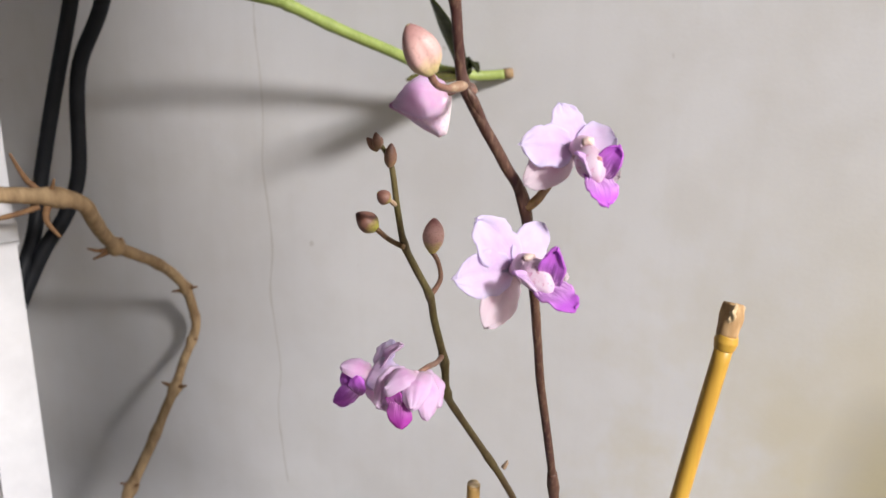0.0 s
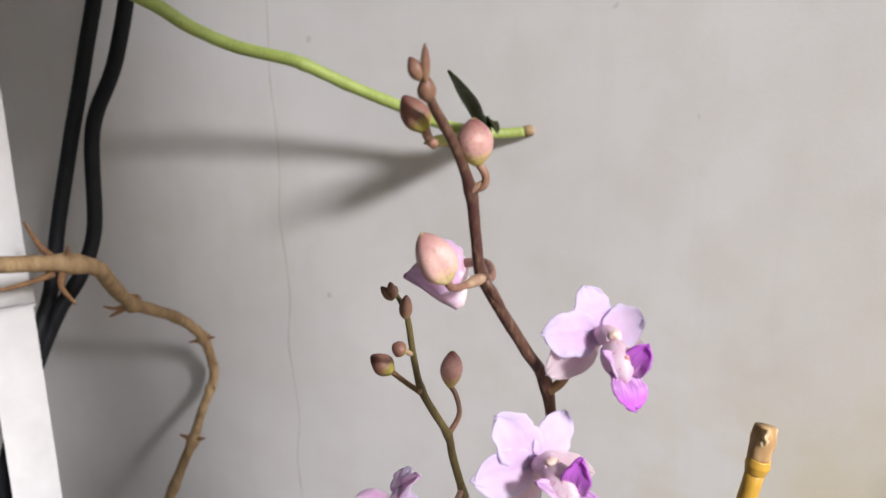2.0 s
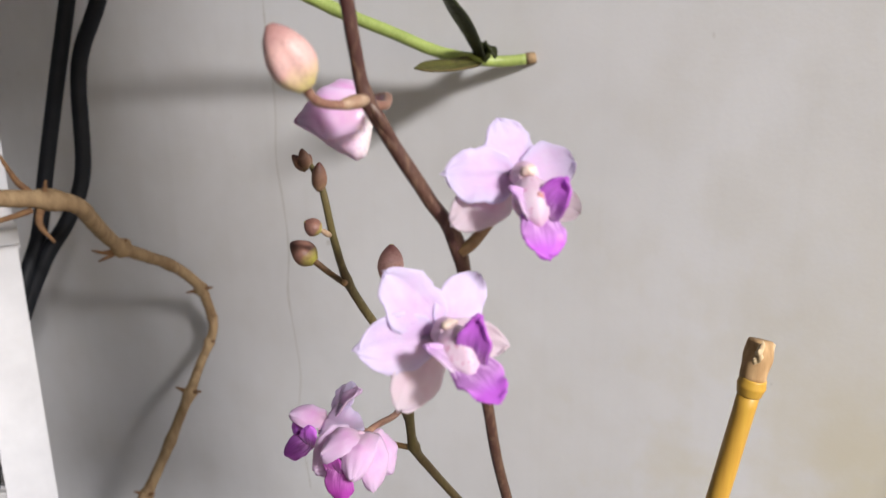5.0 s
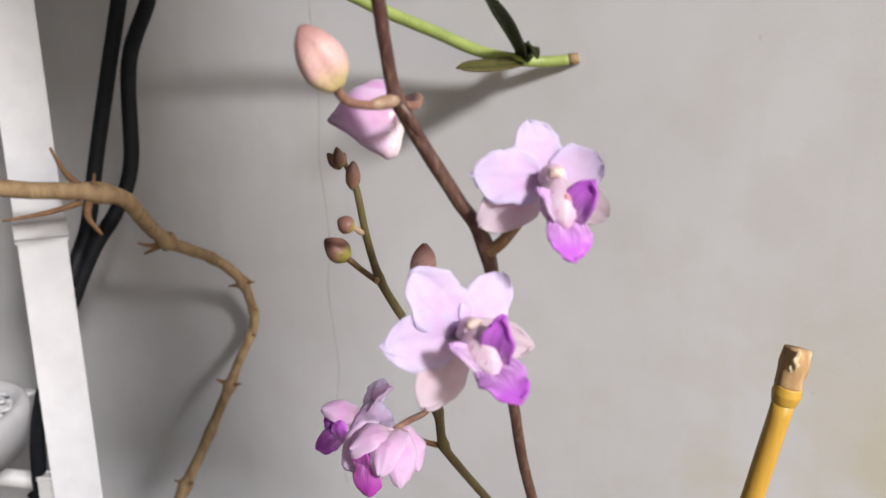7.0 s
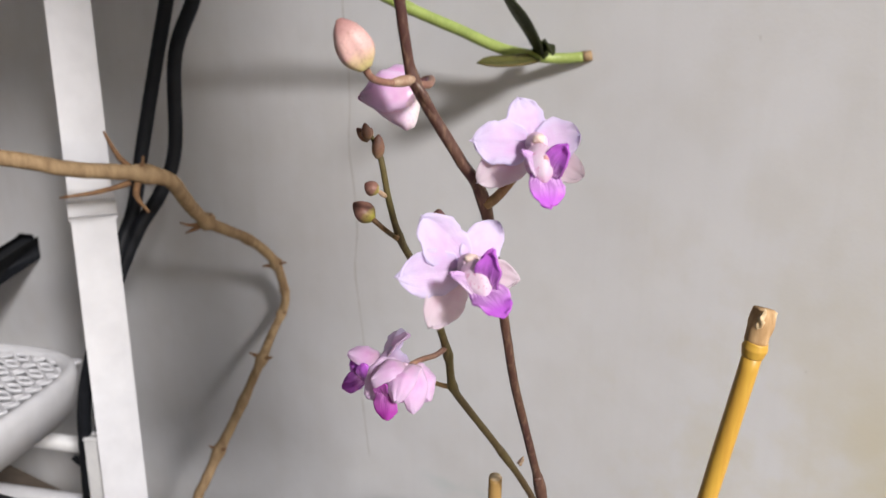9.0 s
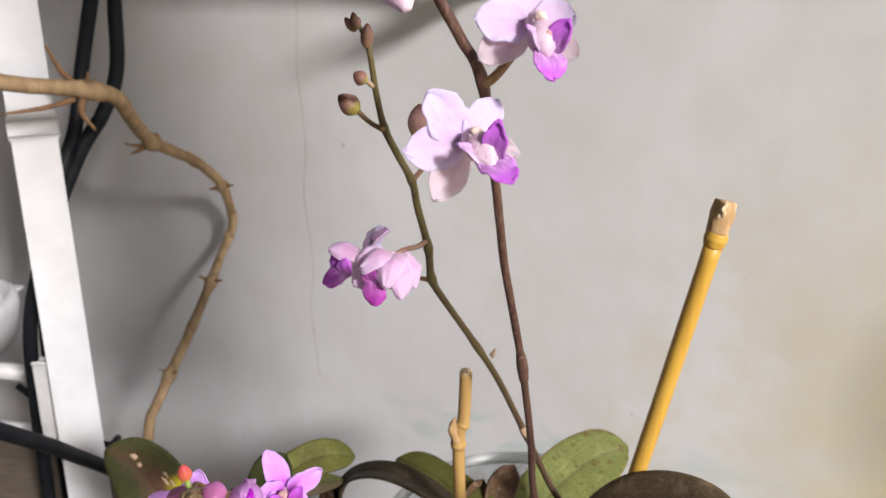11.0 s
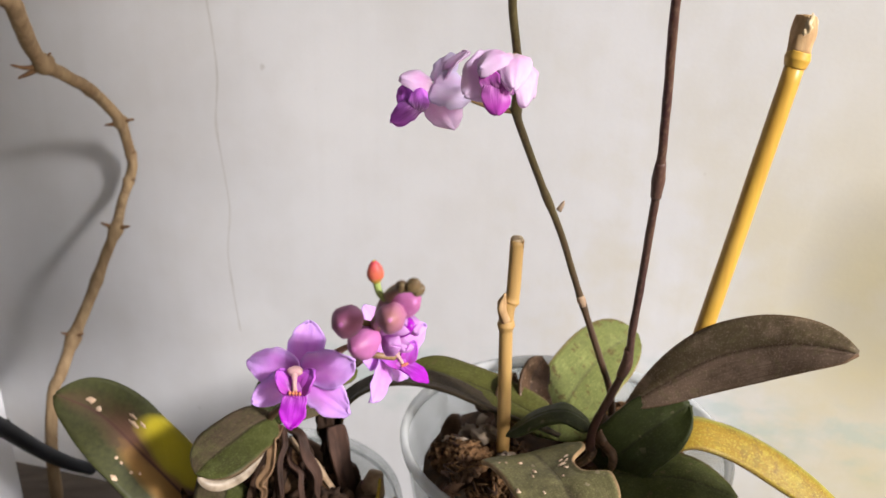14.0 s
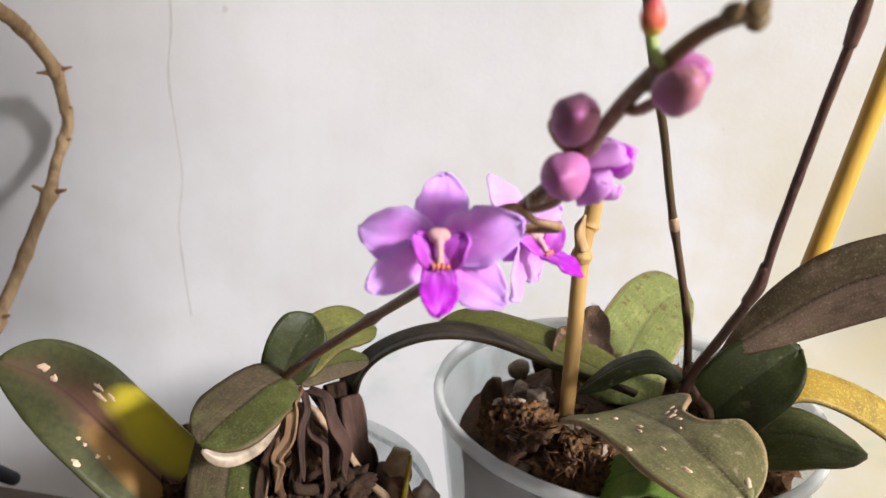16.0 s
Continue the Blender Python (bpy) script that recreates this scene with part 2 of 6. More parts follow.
def wall_material():
    """Old pale paint over plaster: blotches, yellowed damp low down, a smear of green-blue paint, fine orange-peel relief."""
    n = Nodes("wall_paint")
    obj = n.coord()
    s = n.node("SeparateXYZ")
    n.link(obj, s.inputs[0])
    big = n.noise(n.coord(scale=(5, 5, 5)), 1.0, 4.0)
    mid = n.noise(n.coord(scale=(22, 22, 22)), 1.0, 5.0)
    fine = n.noise(n.coord(scale=(420, 420, 420)), 1.0, 4.0)
    streak = n.noise(n.coord(scale=(120, 60, 3)), 1.0, 3.0)
    c = n.mix(n.ramp(big, [(0.3, (0, 0, 0)), (0.7, (1, 1, 1))]), (0.645, 0.645, 0.660), (0.575, 0.575, 0.59))
    c = n.mix(n.math("MULTIPLY", n.ramp(mid, [(0.42, (0, 0, 0)), (0.68, (1, 1, 1))]), 0.30), c, (0.52, 0.505, 0.485))
    c = n.mix(n.math("MULTIPLY", n.ramp(streak, [(0.5, (0, 0, 0)), (0.75, (1, 1, 1))]), 0.05), c, (0.42, 0.41, 0.39))
    # yellow damp in a wandering zone towards the wall's right
    damp = n.math("ADD", s.outputs[0], n.math("MULTIPLY", n.math("SUBTRACT", mid, 0.5), 0.35))
    c = n.mix(n.math("MULTIPLY", n.ramp(damp, [(0.10, (0, 0, 0)), (0.36, (1, 1, 1))]), n.ramp(n.math("ADD", s.outputs[2], n.math("MULTIPLY", n.math("SUBTRACT", mid, 0.5), 0.2)), [(0.10, (0.80,) * 3), (0.30, (0.08,) * 3)])), c, (0.55, 0.475, 0.25))
    # the smear of old green-blue paint along one height
    wob = n.math("ADD", s.outputs[2], n.math("MULTIPLY", n.math("SUBTRACT", mid, 0.5), 0.07))
    band = n.ramp(n.math("MULTIPLY", n.math("ADD", wob, 0.20), 2.5), [(0.36, (0, 0, 0)), (0.43, (1, 1, 1)), (0.47, (1, 1, 1)), (0.53, (0, 0, 0))])
    patch = n.ramp(n.noise(n.coord(scale=(30, 30, 60)), 1.0, 4.0), [(0.45, (0, 0, 0)), (0.62, (1, 1, 1))])
    right = n.ramp(n.math("ADD", s.outputs[0], 0.5), [(0.40, (0, 0, 0)), (0.46, (1, 1, 1))])
    c = n.mix(n.math("MULTIPLY", n.math("MULTIPLY", n.math("MULTIPLY", band, patch), right), 0.36), c, (0.28, 0.44, 0.42))
    # a dark olive smudge far to the right
    sm = n.math("ADD", n.math("POWER", n.math("MULTIPLY", n.math("SUBTRACT", s.outputs[0], 0.282), 16.0), 2.0), n.math("POWER", n.math("MULTIPLY", n.math("SUBTRACT", s.outputs[2], 0.085), 11.0), 2.0))
    c = n.mix(n.math("MULTIPLY", n.ramp(n.math("ADD", sm, n.math("SUBTRACT", mid, 0.5)), [(0.1, (1, 1, 1)), (1.1, (0, 0, 0))]), 0.45), c, (0.26, 0.22, 0.11))
    # small dark specks
    sp = n.noise(n.coord(scale=(75, 75, 75)), 1.0, 1.0)
    c = n.mix(n.math("MULTIPLY", n.ramp(sp, [(0.79, (0, 0, 0)), (0.82, (1, 1, 1))]), 0.35), c, (0.30, 0.27, 0.24))
    n.colour(c).rough(0.62, 0.35)
    n.bump(n.math("ADD", fine, n.math("MULTIPLY", mid, 2.0)), 0.10, 0.0012)
    return n.m


def pot_material(name, low, high):
    n = Nodes(name)
    dirt = n.noise(n.coord(scale=(60, 60, 25)), 1.0, 4.0)
    n.colour(n.mix(n.ramp(dirt, [(0.4, (0, 0, 0)), (0.75, (1, 1, 1))]), (0.88, 0.90, 0.91), (0.70, 0.70, 0.66))).rough(0.22, 0.5)
    tr = n.node("BsdfTransparent")
    tr.inputs["Color"].default_value = (0.93, 0.95, 0.95, 1)
    mx = n.node("MixShader")
    n.link(n.ramp(dirt, [(0.3, (low,) * 3), (0.8, (high,) * 3)]), mx.inputs[0])
    n.link(tr.outputs[0], mx.inputs[1]).link(n.b.outputs[0], mx.inputs[2]).link(mx.outputs[0], n.out.inputs["Surface"])
    return n.m


def bamboo_material():
    n = Nodes("bamboo")
    f = n.noise(n.coord(scale=(500, 500, 14)), 1.0, 4.0)
    g = n.noise(n.coord(scale=(60, 60, 30)), 1.0, 3.0)
    c = n.mix(n.ramp(f, [(0.35, (0, 0, 0)), (0.7, (1, 1, 1))]), (0.60, 0.36, 0.055), (0.52, 0.285, 0.045))
    c = n.mix(n.math("MULTIPLY", n.ramp(g, [(0.5, (0, 0, 0)), (0.75, (1, 1, 1))]), 0.35), c, (0.72, 0.52, 0.18))
    n.colour(c).rough(0.38, 0.45).bump(f, 0.2, 0.0003)
    return n.m


PETAL_PALE = petal_material("petal_pale", (0.82, 0.71, 0.92), (0.82, 0.56, 0.86), (0.80, 0.60, 0.84), (0.98, 0.86, 1.0), (0.78, 0.73, 0.95), 0.40)
PETAL_BACK = petal_material("petal_blush", (0.80, 0.68, 0.76), (0.74, 0.50, 0.63), (0.78, 0.66, 0.70), (0.98, 0.82, 0.90), (0.80, 0.72, 0.79), 0.45)
PETAL_OPENING = petal_material("petal_opening", (0.68, 0.26, 0.68), (0.56, 0.13, 0.58), (0.56, 0.16, 0.54), (0.95, 0.50, 0.95), (0.78, 0.48, 0.84))
PETAL_DEEP = petal_material("petal_deep", (0.86, 0.46, 0.95), (0.80, 0.25, 0.90), (0.62, 0.07, 0.70), (1.0, 0.72, 1.0), (0.74, 0.50, 0.97), 0.42)
PETAL_PINK = petal_material("petal_pink", (0.84, 0.62, 0.84), (0.76, 0.40, 0.72), (0.82, 0.64, 0.74), (1.0, 0.80, 0.96), (0.82, 0.66, 0.87), 0.42)
LIP_PALE = lip_material("lip_violet", (0.68, 0.17, 0.84), (0.80, 0.44, 0.88), (0.88, 0.70, 0.90))
LIP_THROAT = spotted_material("lip_throat", (0.86, 0.74, 0.83), (0.82, 0.58, 0.74), (0.66, 0.22, 0.42))
LIP_DEEP = lip_material("lip_magenta", (0.50, 0.012, 0.60), (0.54, 0.05, 0.66), (0.62, 0.24, 0.68))
LOBE_PALE = lip_material("side_lobe_violet", (0.64, 0.16, 0.78), (0.66, 0.22, 0.80), (0.88, 0.66, 0.90))
LOBE_BLUSH = lip_material("side_lobe_blush", (0.80, 0.52, 0.88), (0.84, 0.64, 0.88), (0.88, 0.74, 0.90))
LIP_ROSE = lip_material("lip_rose", (0.52, 0.07, 0.50), (0.60, 0.18, 0.58), (0.72, 0.40, 0.68))
LOBE_DEEP = lip_material("side_lobe_magenta", (0.62, 0.14, 0.76), (0.56, 0.08, 0.62), (0.44, 0.03, 0.36))
THROAT_DEEP = lip_material("throat_pink", (0.56, 0.08, 0.62), (0.70, 0.30, 0.72), (0.74, 0.40, 0.74))
COLUMN_PALE = plain("column_blush", (0.80, 0.62, 0.74), (0.76, 0.48, 0.64), 350, 0.45, 0.3, 0.1)
ANTHER = plain("anther_yellow", (0.84, 0.70, 0.50), (0.82, 0.60, 0.64), 300, 0.5, 0.3, 0.1)
PETAL_CLOSED = bud_material("petal_closed", (0.52, 0.22, 0.46), (0.84, 0.60, 0.80), (0.92, 0.82, 0.80))
BAMBOO_OLD = plain("bamboo_weathered", (0.50, 0.32, 0.11), (0.38, 0.22, 0.08), 260, 0.5, 0.4, 0.3, 0, (1, 1, 0.12))
COLUMN_CREAM = plain("column_cream", (0.74, 0.58, 0.52), (0.66, 0.38, 0.50), 500, 0.55, 0.2, 0.1)
ANTHER_CREAM = plain("anther_cream", (0.52, 0.35, 0.30), (0.46, 0.24, 0.28), 700, 0.6, 0.15, 0.1)
CALLUS_DEEP = plain("callus_orange", (0.62, 0.26, 0.08), (0.48, 0.08, 0.16), 1500, 0.5, 0.3, 0.2)
CALLUS = plain("callus_spotted", (0.76, 0.56, 0.52), (0.62, 0.22, 0.22), 1500, 0.5, 0.3, 0.2)
BUD_PINK = bud_material("bud_pink", (0.20, 0.075, 0.07), (0.56, 0.33, 0.30), (0.60, 0.52, 0.13))
BUD_BLUSH = bud_material("bud_blush", (0.34, 0.17, 0.16), (0.68, 0.43, 0.40), (0.68, 0.58, 0.26))
BUD_BROWN = bud_material("bud_brown", (0.13, 0.055, 0.045), (0.24, 0.12, 0.09), (0.40, 0.37, 0.07))
BUD_TINY = bud_material("bud_tiny", (0.12, 0.05, 0.04), (0.22, 0.12, 0.08), (0.26, 0.17, 0.09))
BUD_VIOLET = bud_material("bud_violet", (0.28, 0.09, 0.17), (0.36, 0.11, 0.26), (0.44, 0.14, 0.36))
BUD_ROSE = bud_material("bud_rose", (0.36, 0.11, 0.26), (0.45, 0.14, 0.36), (0.48, 0.16, 0.40))
BUD_DUSK = bud_material("bud_dusk", (0.33, 0.14, 0.15), (0.39, 0.13, 0.26), (0.46, 0.16, 0.36))
BUD_RED = bud_material("bud_red", (0.48, 0.05, 0.07), (0.56, 0.12, 0.07), (0.60, 0.46, 0.04))
BUD_OLIVE = bud_material("bud_olive", (0.13, 0.085, 0.045), (0.16, 0.11, 0.05), (0.15, 0.11, 0.05))
STEM_A = stem_material("stem_tan", (0.112, 0.058, 0.038), (0.064, 0.025, 0.024), (0.20, 0.125, 0.082), (0.060, 0.028, 0.024))
STEM_B = stem_material("stem_olive", (0.125, 0.105, 0.036), (0.09, 0.062, 0.03), (0.175, 0.14, 0.065), (0.070, 0.036, 0.028))
STEM_DARK = stem_material("stem_maroon", (0.11, 0.055, 0.040), (0.075, 0.035, 0.03), (0.17, 0.10, 0.07))
STEM_SHORT = stem_material("stem_olive_maroon", (0.20, 0.13, 0.055), (0.14, 0.075, 0.04), (0.26, 0.17, 0.09), (0.10, 0.045, 0.035))
PEDICEL = stem_material("pedicel", (0.29, 0.155, 0.105), (0.21, 0.10, 0.075), (0.38, 0.25, 0.16))
PED_OLIVE = stem_material("pedicel_olive", (0.26, 0.17, 0.07), (0.22, 0.12, 0.06), (0.32, 0.22, 0.10))
BRACT = stem_material("bract_dry", (0.40, 0.28, 0.18), (0.30, 0.18, 0.12), (0.50, 0.39, 0.27))
GREEN_STEM = stem_material("stem_green", (0.30, 0.38, 0.10), (0.24, 0.31, 0.08), (0.38, 0.43, 0.15))
VINE = plain("dry_vine_bark", (0.34, 0.24, 0.135), (0.18, 0.115, 0.062), 200, 0.8, 0.2, 0.9, 0, (1, 1, 0.25), 0.0016)
THORN = plain("dry_rootlet", (0.22, 0.125, 0.06), (0.13, 0.07, 0.04), 300, 0.8, 0.2, 0.5)
LEAF_OLIVE = leaf_material("leaf_olive", (0.235, 0.220, 0.090), (0.160, 0.145, 0.070), (0.085, 0.066, 0.040), (0.55, 0.45, 0.32), 0.6, (0.16, 0.18, 0.03), 0.18, gate=0.66, rim=(0.40, 0.24, 0.13))
LEAF_BRIGHT = leaf_material("leaf_bright", (0.185, 0.205, 0.062), (0.135, 0.155, 0.047), (0.100, 0.100, 0.040), (0.10, 0.058, 0.022), 0.85, (0.20, 0.23, 0.035), 0.15, 0.60, None, (0.28, 0.20, 0.09))
LEAF_FRESH = leaf_material("leaf_fresh", (0.17, 0.26, 0.05), (0.12, 0.20, 0.04), (0.08, 0.12, 0.03), (0.1, 0.1, 0.03), 0.3, (0.3, 0.45, 0.04))
LEAF_DARK = leaf_material("leaf_dark", (0.032, 0.040, 0.009), (0.020, 0.024, 0.007), (0.018, 0.018, 0.009), spot_amount=0.12, sheen=0.18)
LEAF_MAROON = leaf_material("leaf_maroon_back", (0.300, 0.210, 0.150), (0.210, 0.145, 0.100), (0.070, 0.045, 0.028), (0.24, 0.21, 0.10), 0.4, (0.30, 0.20, 0.08), 0.25, 0.58, (0.125, 0.100, 0.048), (0.15, 0.085, 0.045))
LEAF_YELLOW = leaf_material("leaf_yellow", (0.42, 0.37, 0.055), (0.32, 0.30, 0.045), (0.30, 0.22, 0.035), (0.16, 0.08, 0.025), 0.5, (0.36, 0.28, 0.03), 0.22, 0.57, (0.32, 0.165, 0.016), (0.16, 0.09, 0.025))
LEAF_HALVES = leaf_material("leaf_two_toned", (0.066, 0.074, 0.018), (0.046, 0.050, 0.014), (0.022, 0.018, 0.010), (0.16, 0.11, 0.07), 0.3, (0.08, 0.10, 0.02), 0.15, 0.68, (0.085, 0.055, 0.042), (0.13, 0.08, 0.045))
LEAF_ARCH = leaf_material("leaf_arch", (0.070, 0.052, 0.032), (0.050, 0.037, 0.026), (0.035, 0.028, 0.02), (0.14, 0.09, 0.06), 0.3, sheen=0.12)
LEAF_MID = leaf_material("leaf_mid", (0.115, 0.120, 0.026), (0.085, 0.082, 0.026), (0.04, 0.035, 0.014), (0.18, 0.11, 0.06), 0.35, (0.12, 0.16, 0.02), 0.15, rim=(0.13, 0.09, 0.04))
LEAF_DEEP = leaf_material("leaf_deep", (0.046, 0.052, 0.012), (0.032, 0.035, 0.010), (0.018, 0.018, 0.009), (0.20, 0.13, 0.08), 0.4, (0.08, 0.10, 0.015), 0.16, rim=(0.08, 0.055, 0.025))
LEAF_MOSSY = leaf_material("leaf_mossy", (0.078, 0.088, 0.022), (0.055, 0.062, 0.017), (0.03, 0.026, 0.012), (0.20, 0.13, 0.08), 0.4, (0.10, 0.13, 0.02), 0.16, rim=(0.10, 0.07, 0.03))
LEAF_LIME = leaf_material("leaf_lime", (0.29, 0.42, 0.07), (0.23, 0.36, 0.05), (0.20, 0.30, 0.05), (0.14, 0.16, 0.05), 0.25, (0.40, 0.56, 0.05), 0.25, 0.70)
LEAF_DRY = leaf_material("leaf_dry", (0.110, 0.060, 0.032), (0.06, 0.032, 0.018), (0.05, 0.03, 0.018), (0.30, 0.21, 0.13), 0.6, gate=0.6)
HUSK = plain("husk_tan", (0.27, 0.165, 0.085), (0.085, 0.045, 0.025), 160, 0.7, 0.3, 0.8, 0, (1, 1, 0.3), 0.001)
HUSK_RED = plain("husk_red_brown", (0.075, 0.038, 0.026), (0.022, 0.012, 0.009), 180, 0.75, 0.25, 0.9, 0, (1, 1, 0.3), 0.001)
SHEATH = plain("silvery_dead_edge", (0.34, 0.28, 0.21), (0.09, 0.055, 0.030), 130, 0.45, 0.5, 0.5, 0, (1, 1, 1), 0.0006)
SCAR = plain("scar_tissue", (0.66, 0.50, 0.36), (0.50, 0.34, 0.22), 900, 0.7, 0.3, 0.4)
BARK = plain("fir_bark", (0.105, 0.056, 0.030), (0.045, 0.025, 0.016), 140, 0.85, 0.2, 0.9, 0, (1, 1, 0.4), 0.002)
BARK_DARK = plain("dark_bark", (0.050, 0.027, 0.016), (0.018, 0.011, 0.008), 260, 0.9, 0.15, 1.0, 0, (1, 1, 0.4), 0.002)
MOSS = plain("sphagnum_dry", (0.20, 0.110, 0.052), (0.035, 0.018, 0.010), 420, 0.95, 0.1, 1.0, 0, (1, 1, 1), 0.002)
ROOT = plain("orchid_root", (0.36, 0.26, 0.17), (0.20, 0.13, 0.08), 200, 0.8, 0.2, 0.5)
STONE = plain("pale_pebble", (0.36, 0.29, 0.22), (0.17, 0.125, 0.09), 160, 0.8, 0.3, 0.7)
BAMBOO = bamboo_material()
BAMBOO_END = plain("bamboo_sheath", (0.56, 0.37, 0.19), (0.34, 0.20, 0.09), 420, 0.7, 0.3, 0.6, 0, (1, 1, 0.2))
BAMBOO_PITH = plain("bamboo_pith", (0.72, 0.58, 0.38), (0.5, 0.36, 0.2), 700, 0.8, 0.2, 0.4)
RUBBER = plain("black_rubber", (0.005, 0.006, 0.008), (0.009, 0.010, 0.013), 120, 0.55, 0.16, 0.15)
WHITE = plain("white_plastic", (0.55, 0.55, 0.57), (0.49, 0.49, 0.51), 60, 0.5, 0.3, 0.06)
GREY_METAL = plain("grey_tube", (0.55, 0.55, 0.55), (0.45, 0.45, 0.46), 80, 0.4, 0.5, 0.1)
WALL = wall_material()
SHELF = plain("grey_brown_board", (0.15, 0.118, 0.09), (0.095, 0.075, 0.06), 40, 0.75, 0.3, 0.4, 0, (1, 4, 4), 0.001)
CONCRETE = plain("concrete", (0.33, 0.33, 0.33), (0.26, 0.26, 0.26), 30, 0.85, 0.3, 0.5)
CRACK = plain("crack_line", (0.47, 0.46, 0.45), (0.55, 0.54, 0.53), 200, 0.9, 0.1, 0.4)
POT = pot_material("clear_plastic", 0.16, 0.38)
POT_RIM = pot_material("milky_rim", 0.38, 0.62)


def mottled_leaf():
    """Dark green halves, a maroon rib, a bright yellow patch on one side."""
    n = Nodes("leaf_mottled")
    uv, u, v = uv_split(n)
    big = n.noise(n.coord(scale=(70, 70, 70)), 1.0, 4.0)
    fine = n.noise(n.coord(scale=(450, 450, 450)), 1.0, 5.0)
    wob = n.math("MULTIPLY", n.math("SUBTRACT", big, 0.5), 0.35)
    c = n.mix(n.ramp(fine, [(0.35, (0, 0, 0)), (0.7, (1, 1, 1))]), (0.062, 0.066, 0.022), (0.036, 0.037, 0.014))
    d = n.math("ABSOLUTE", n.math("SUBTRACT", n.math("ADD", v, wob), 0.55))
    mid = n.math("SUBTRACT", 1.0, n.math("MULTIPLY", n.math("ABSOLUTE", n.math("SUBTRACT", n.math("ADD", u, wob), 0.42)), 2.6))
    c = n.mix(n.math("MULTIPLY", n.ramp(d, [(0.05, (1, 1, 1)), (0.28, (0, 0, 0))]), n.ramp(mid, [(0.0, (0.35,) * 3), (0.6, (1, 1, 1))])), c, (0.15, 0.075, 0.05))
    soft = n.math("MULTIPLY", n.math("SUBTRACT", n.noise(n.coord(scale=(60, 60, 60)), 1.0, 1.0), 0.5), 0.22)
    e = n.math("ADD", n.math("POWER", n.math("MULTIPLY", n.math("SUBTRACT", n.math("ADD", u, soft), 0.42), 4.4), 2.0),
               n.math("POWER", n.math("MULTIPLY", n.math("SUBTRACT", v, 0.78), 3.6), 2.0))
    c = n.mix(n.ramp(e, [(0.15, (1, 1, 1)), (0.55, (0.75,) * 3), (1.30, (0, 0, 0))]), c, (0.62, 0.50, 0.02))
    f = n.math("ADD", n.math("POWER", n.math("MULTIPLY", n.math("SUBTRACT", n.math("ADD", u, wob), 0.40), 4.0), 2.0),
               n.math("POWER", n.math("MULTIPLY", n.math("SUBTRACT", v, 0.40), 5.0), 2.0))
    c = n.mix(n.math("MULTIPLY", n.ramp(f, [(0.2, (1, 1, 1)), (1.1, (0, 0, 0))]), 0.85), c, (0.40, 0.21, 0.05))
    r = n.math("ABSOLUTE", n.math("SUBTRACT", v, 0.5))
    c = n.mix(n.ramp(r, [(0.0, (1, 1, 1)), (0.03, (0, 0, 0))]), c, (0.09, 0.035, 0.03))
    n.colour(c).rough(0.42, 0.4)
    n.bump(n.math("ADD", fine, n.ramp(r, [(0.0, (0, 0, 0)), (0.08, (1, 1, 1))])), 0.3, 0.0006)
    return n.translucent(n.mix(0.5, c, (0.3, 0.3, 0.02)), 0.1).m


LEAF_MOTTLED = mottled_leaf()

# ---- ways to build ----


def thing(name, at, label, category, group=""):
    ob = new(name)
    ob.location = at
    ob.empty_display_size = 0.01
    return tagged(ob, label, category, group)


def top(ob):
    while ob.parent:
        ob = ob.parent
    return ob


def part(name, bm, material, parent=None, label="", smooth=True):
    """Links a bmesh, given in the place's own metres, as one mesh under a thing or a part."""
    shift = top(parent).location.copy() if parent else Vector((0, 0, 0))
    for v in bm.verts:
        v.co -= shift
    me = bpy.data.meshes.new(name)
    bm.normal_update()
    bm.to_mesh(me)
    bm.free()
    if smooth:
        for p in me.polygons:
            p.use_smooth = True
    me.materials.append(material)
    ob = new(name, me)
    ob.parent = parent
    return tagged(ob, label)


def blank():
    bm = bmesh.new()
    bm.loops.layers.uv.new("UVMap")
    return bm


def curve_points(pts, n=8):
    """A smooth line through the points."""
    p = [Vector(q) for q in pts]
    p = [2 * p[0] - p[1], *p, 2 * p[-1] - p[-2]]
    out = []
    for i in range(1, len(p) - 2):
        a, b, c, d = p[i - 1 : i + 3]
        for k in range(n):
            t = k / n
            out.append(0.5 * (2 * b + (c - a) * t + (2 * a - 5 * b + 4 * c - d) * t * t + (3 * b - 3 * c + d - a) * t**3))
    return [*out, p[-2]]


def spread(values, count):
    return np.interp(np.linspace(0, 1, count), np.linspace(0, 1, len(values)), values)


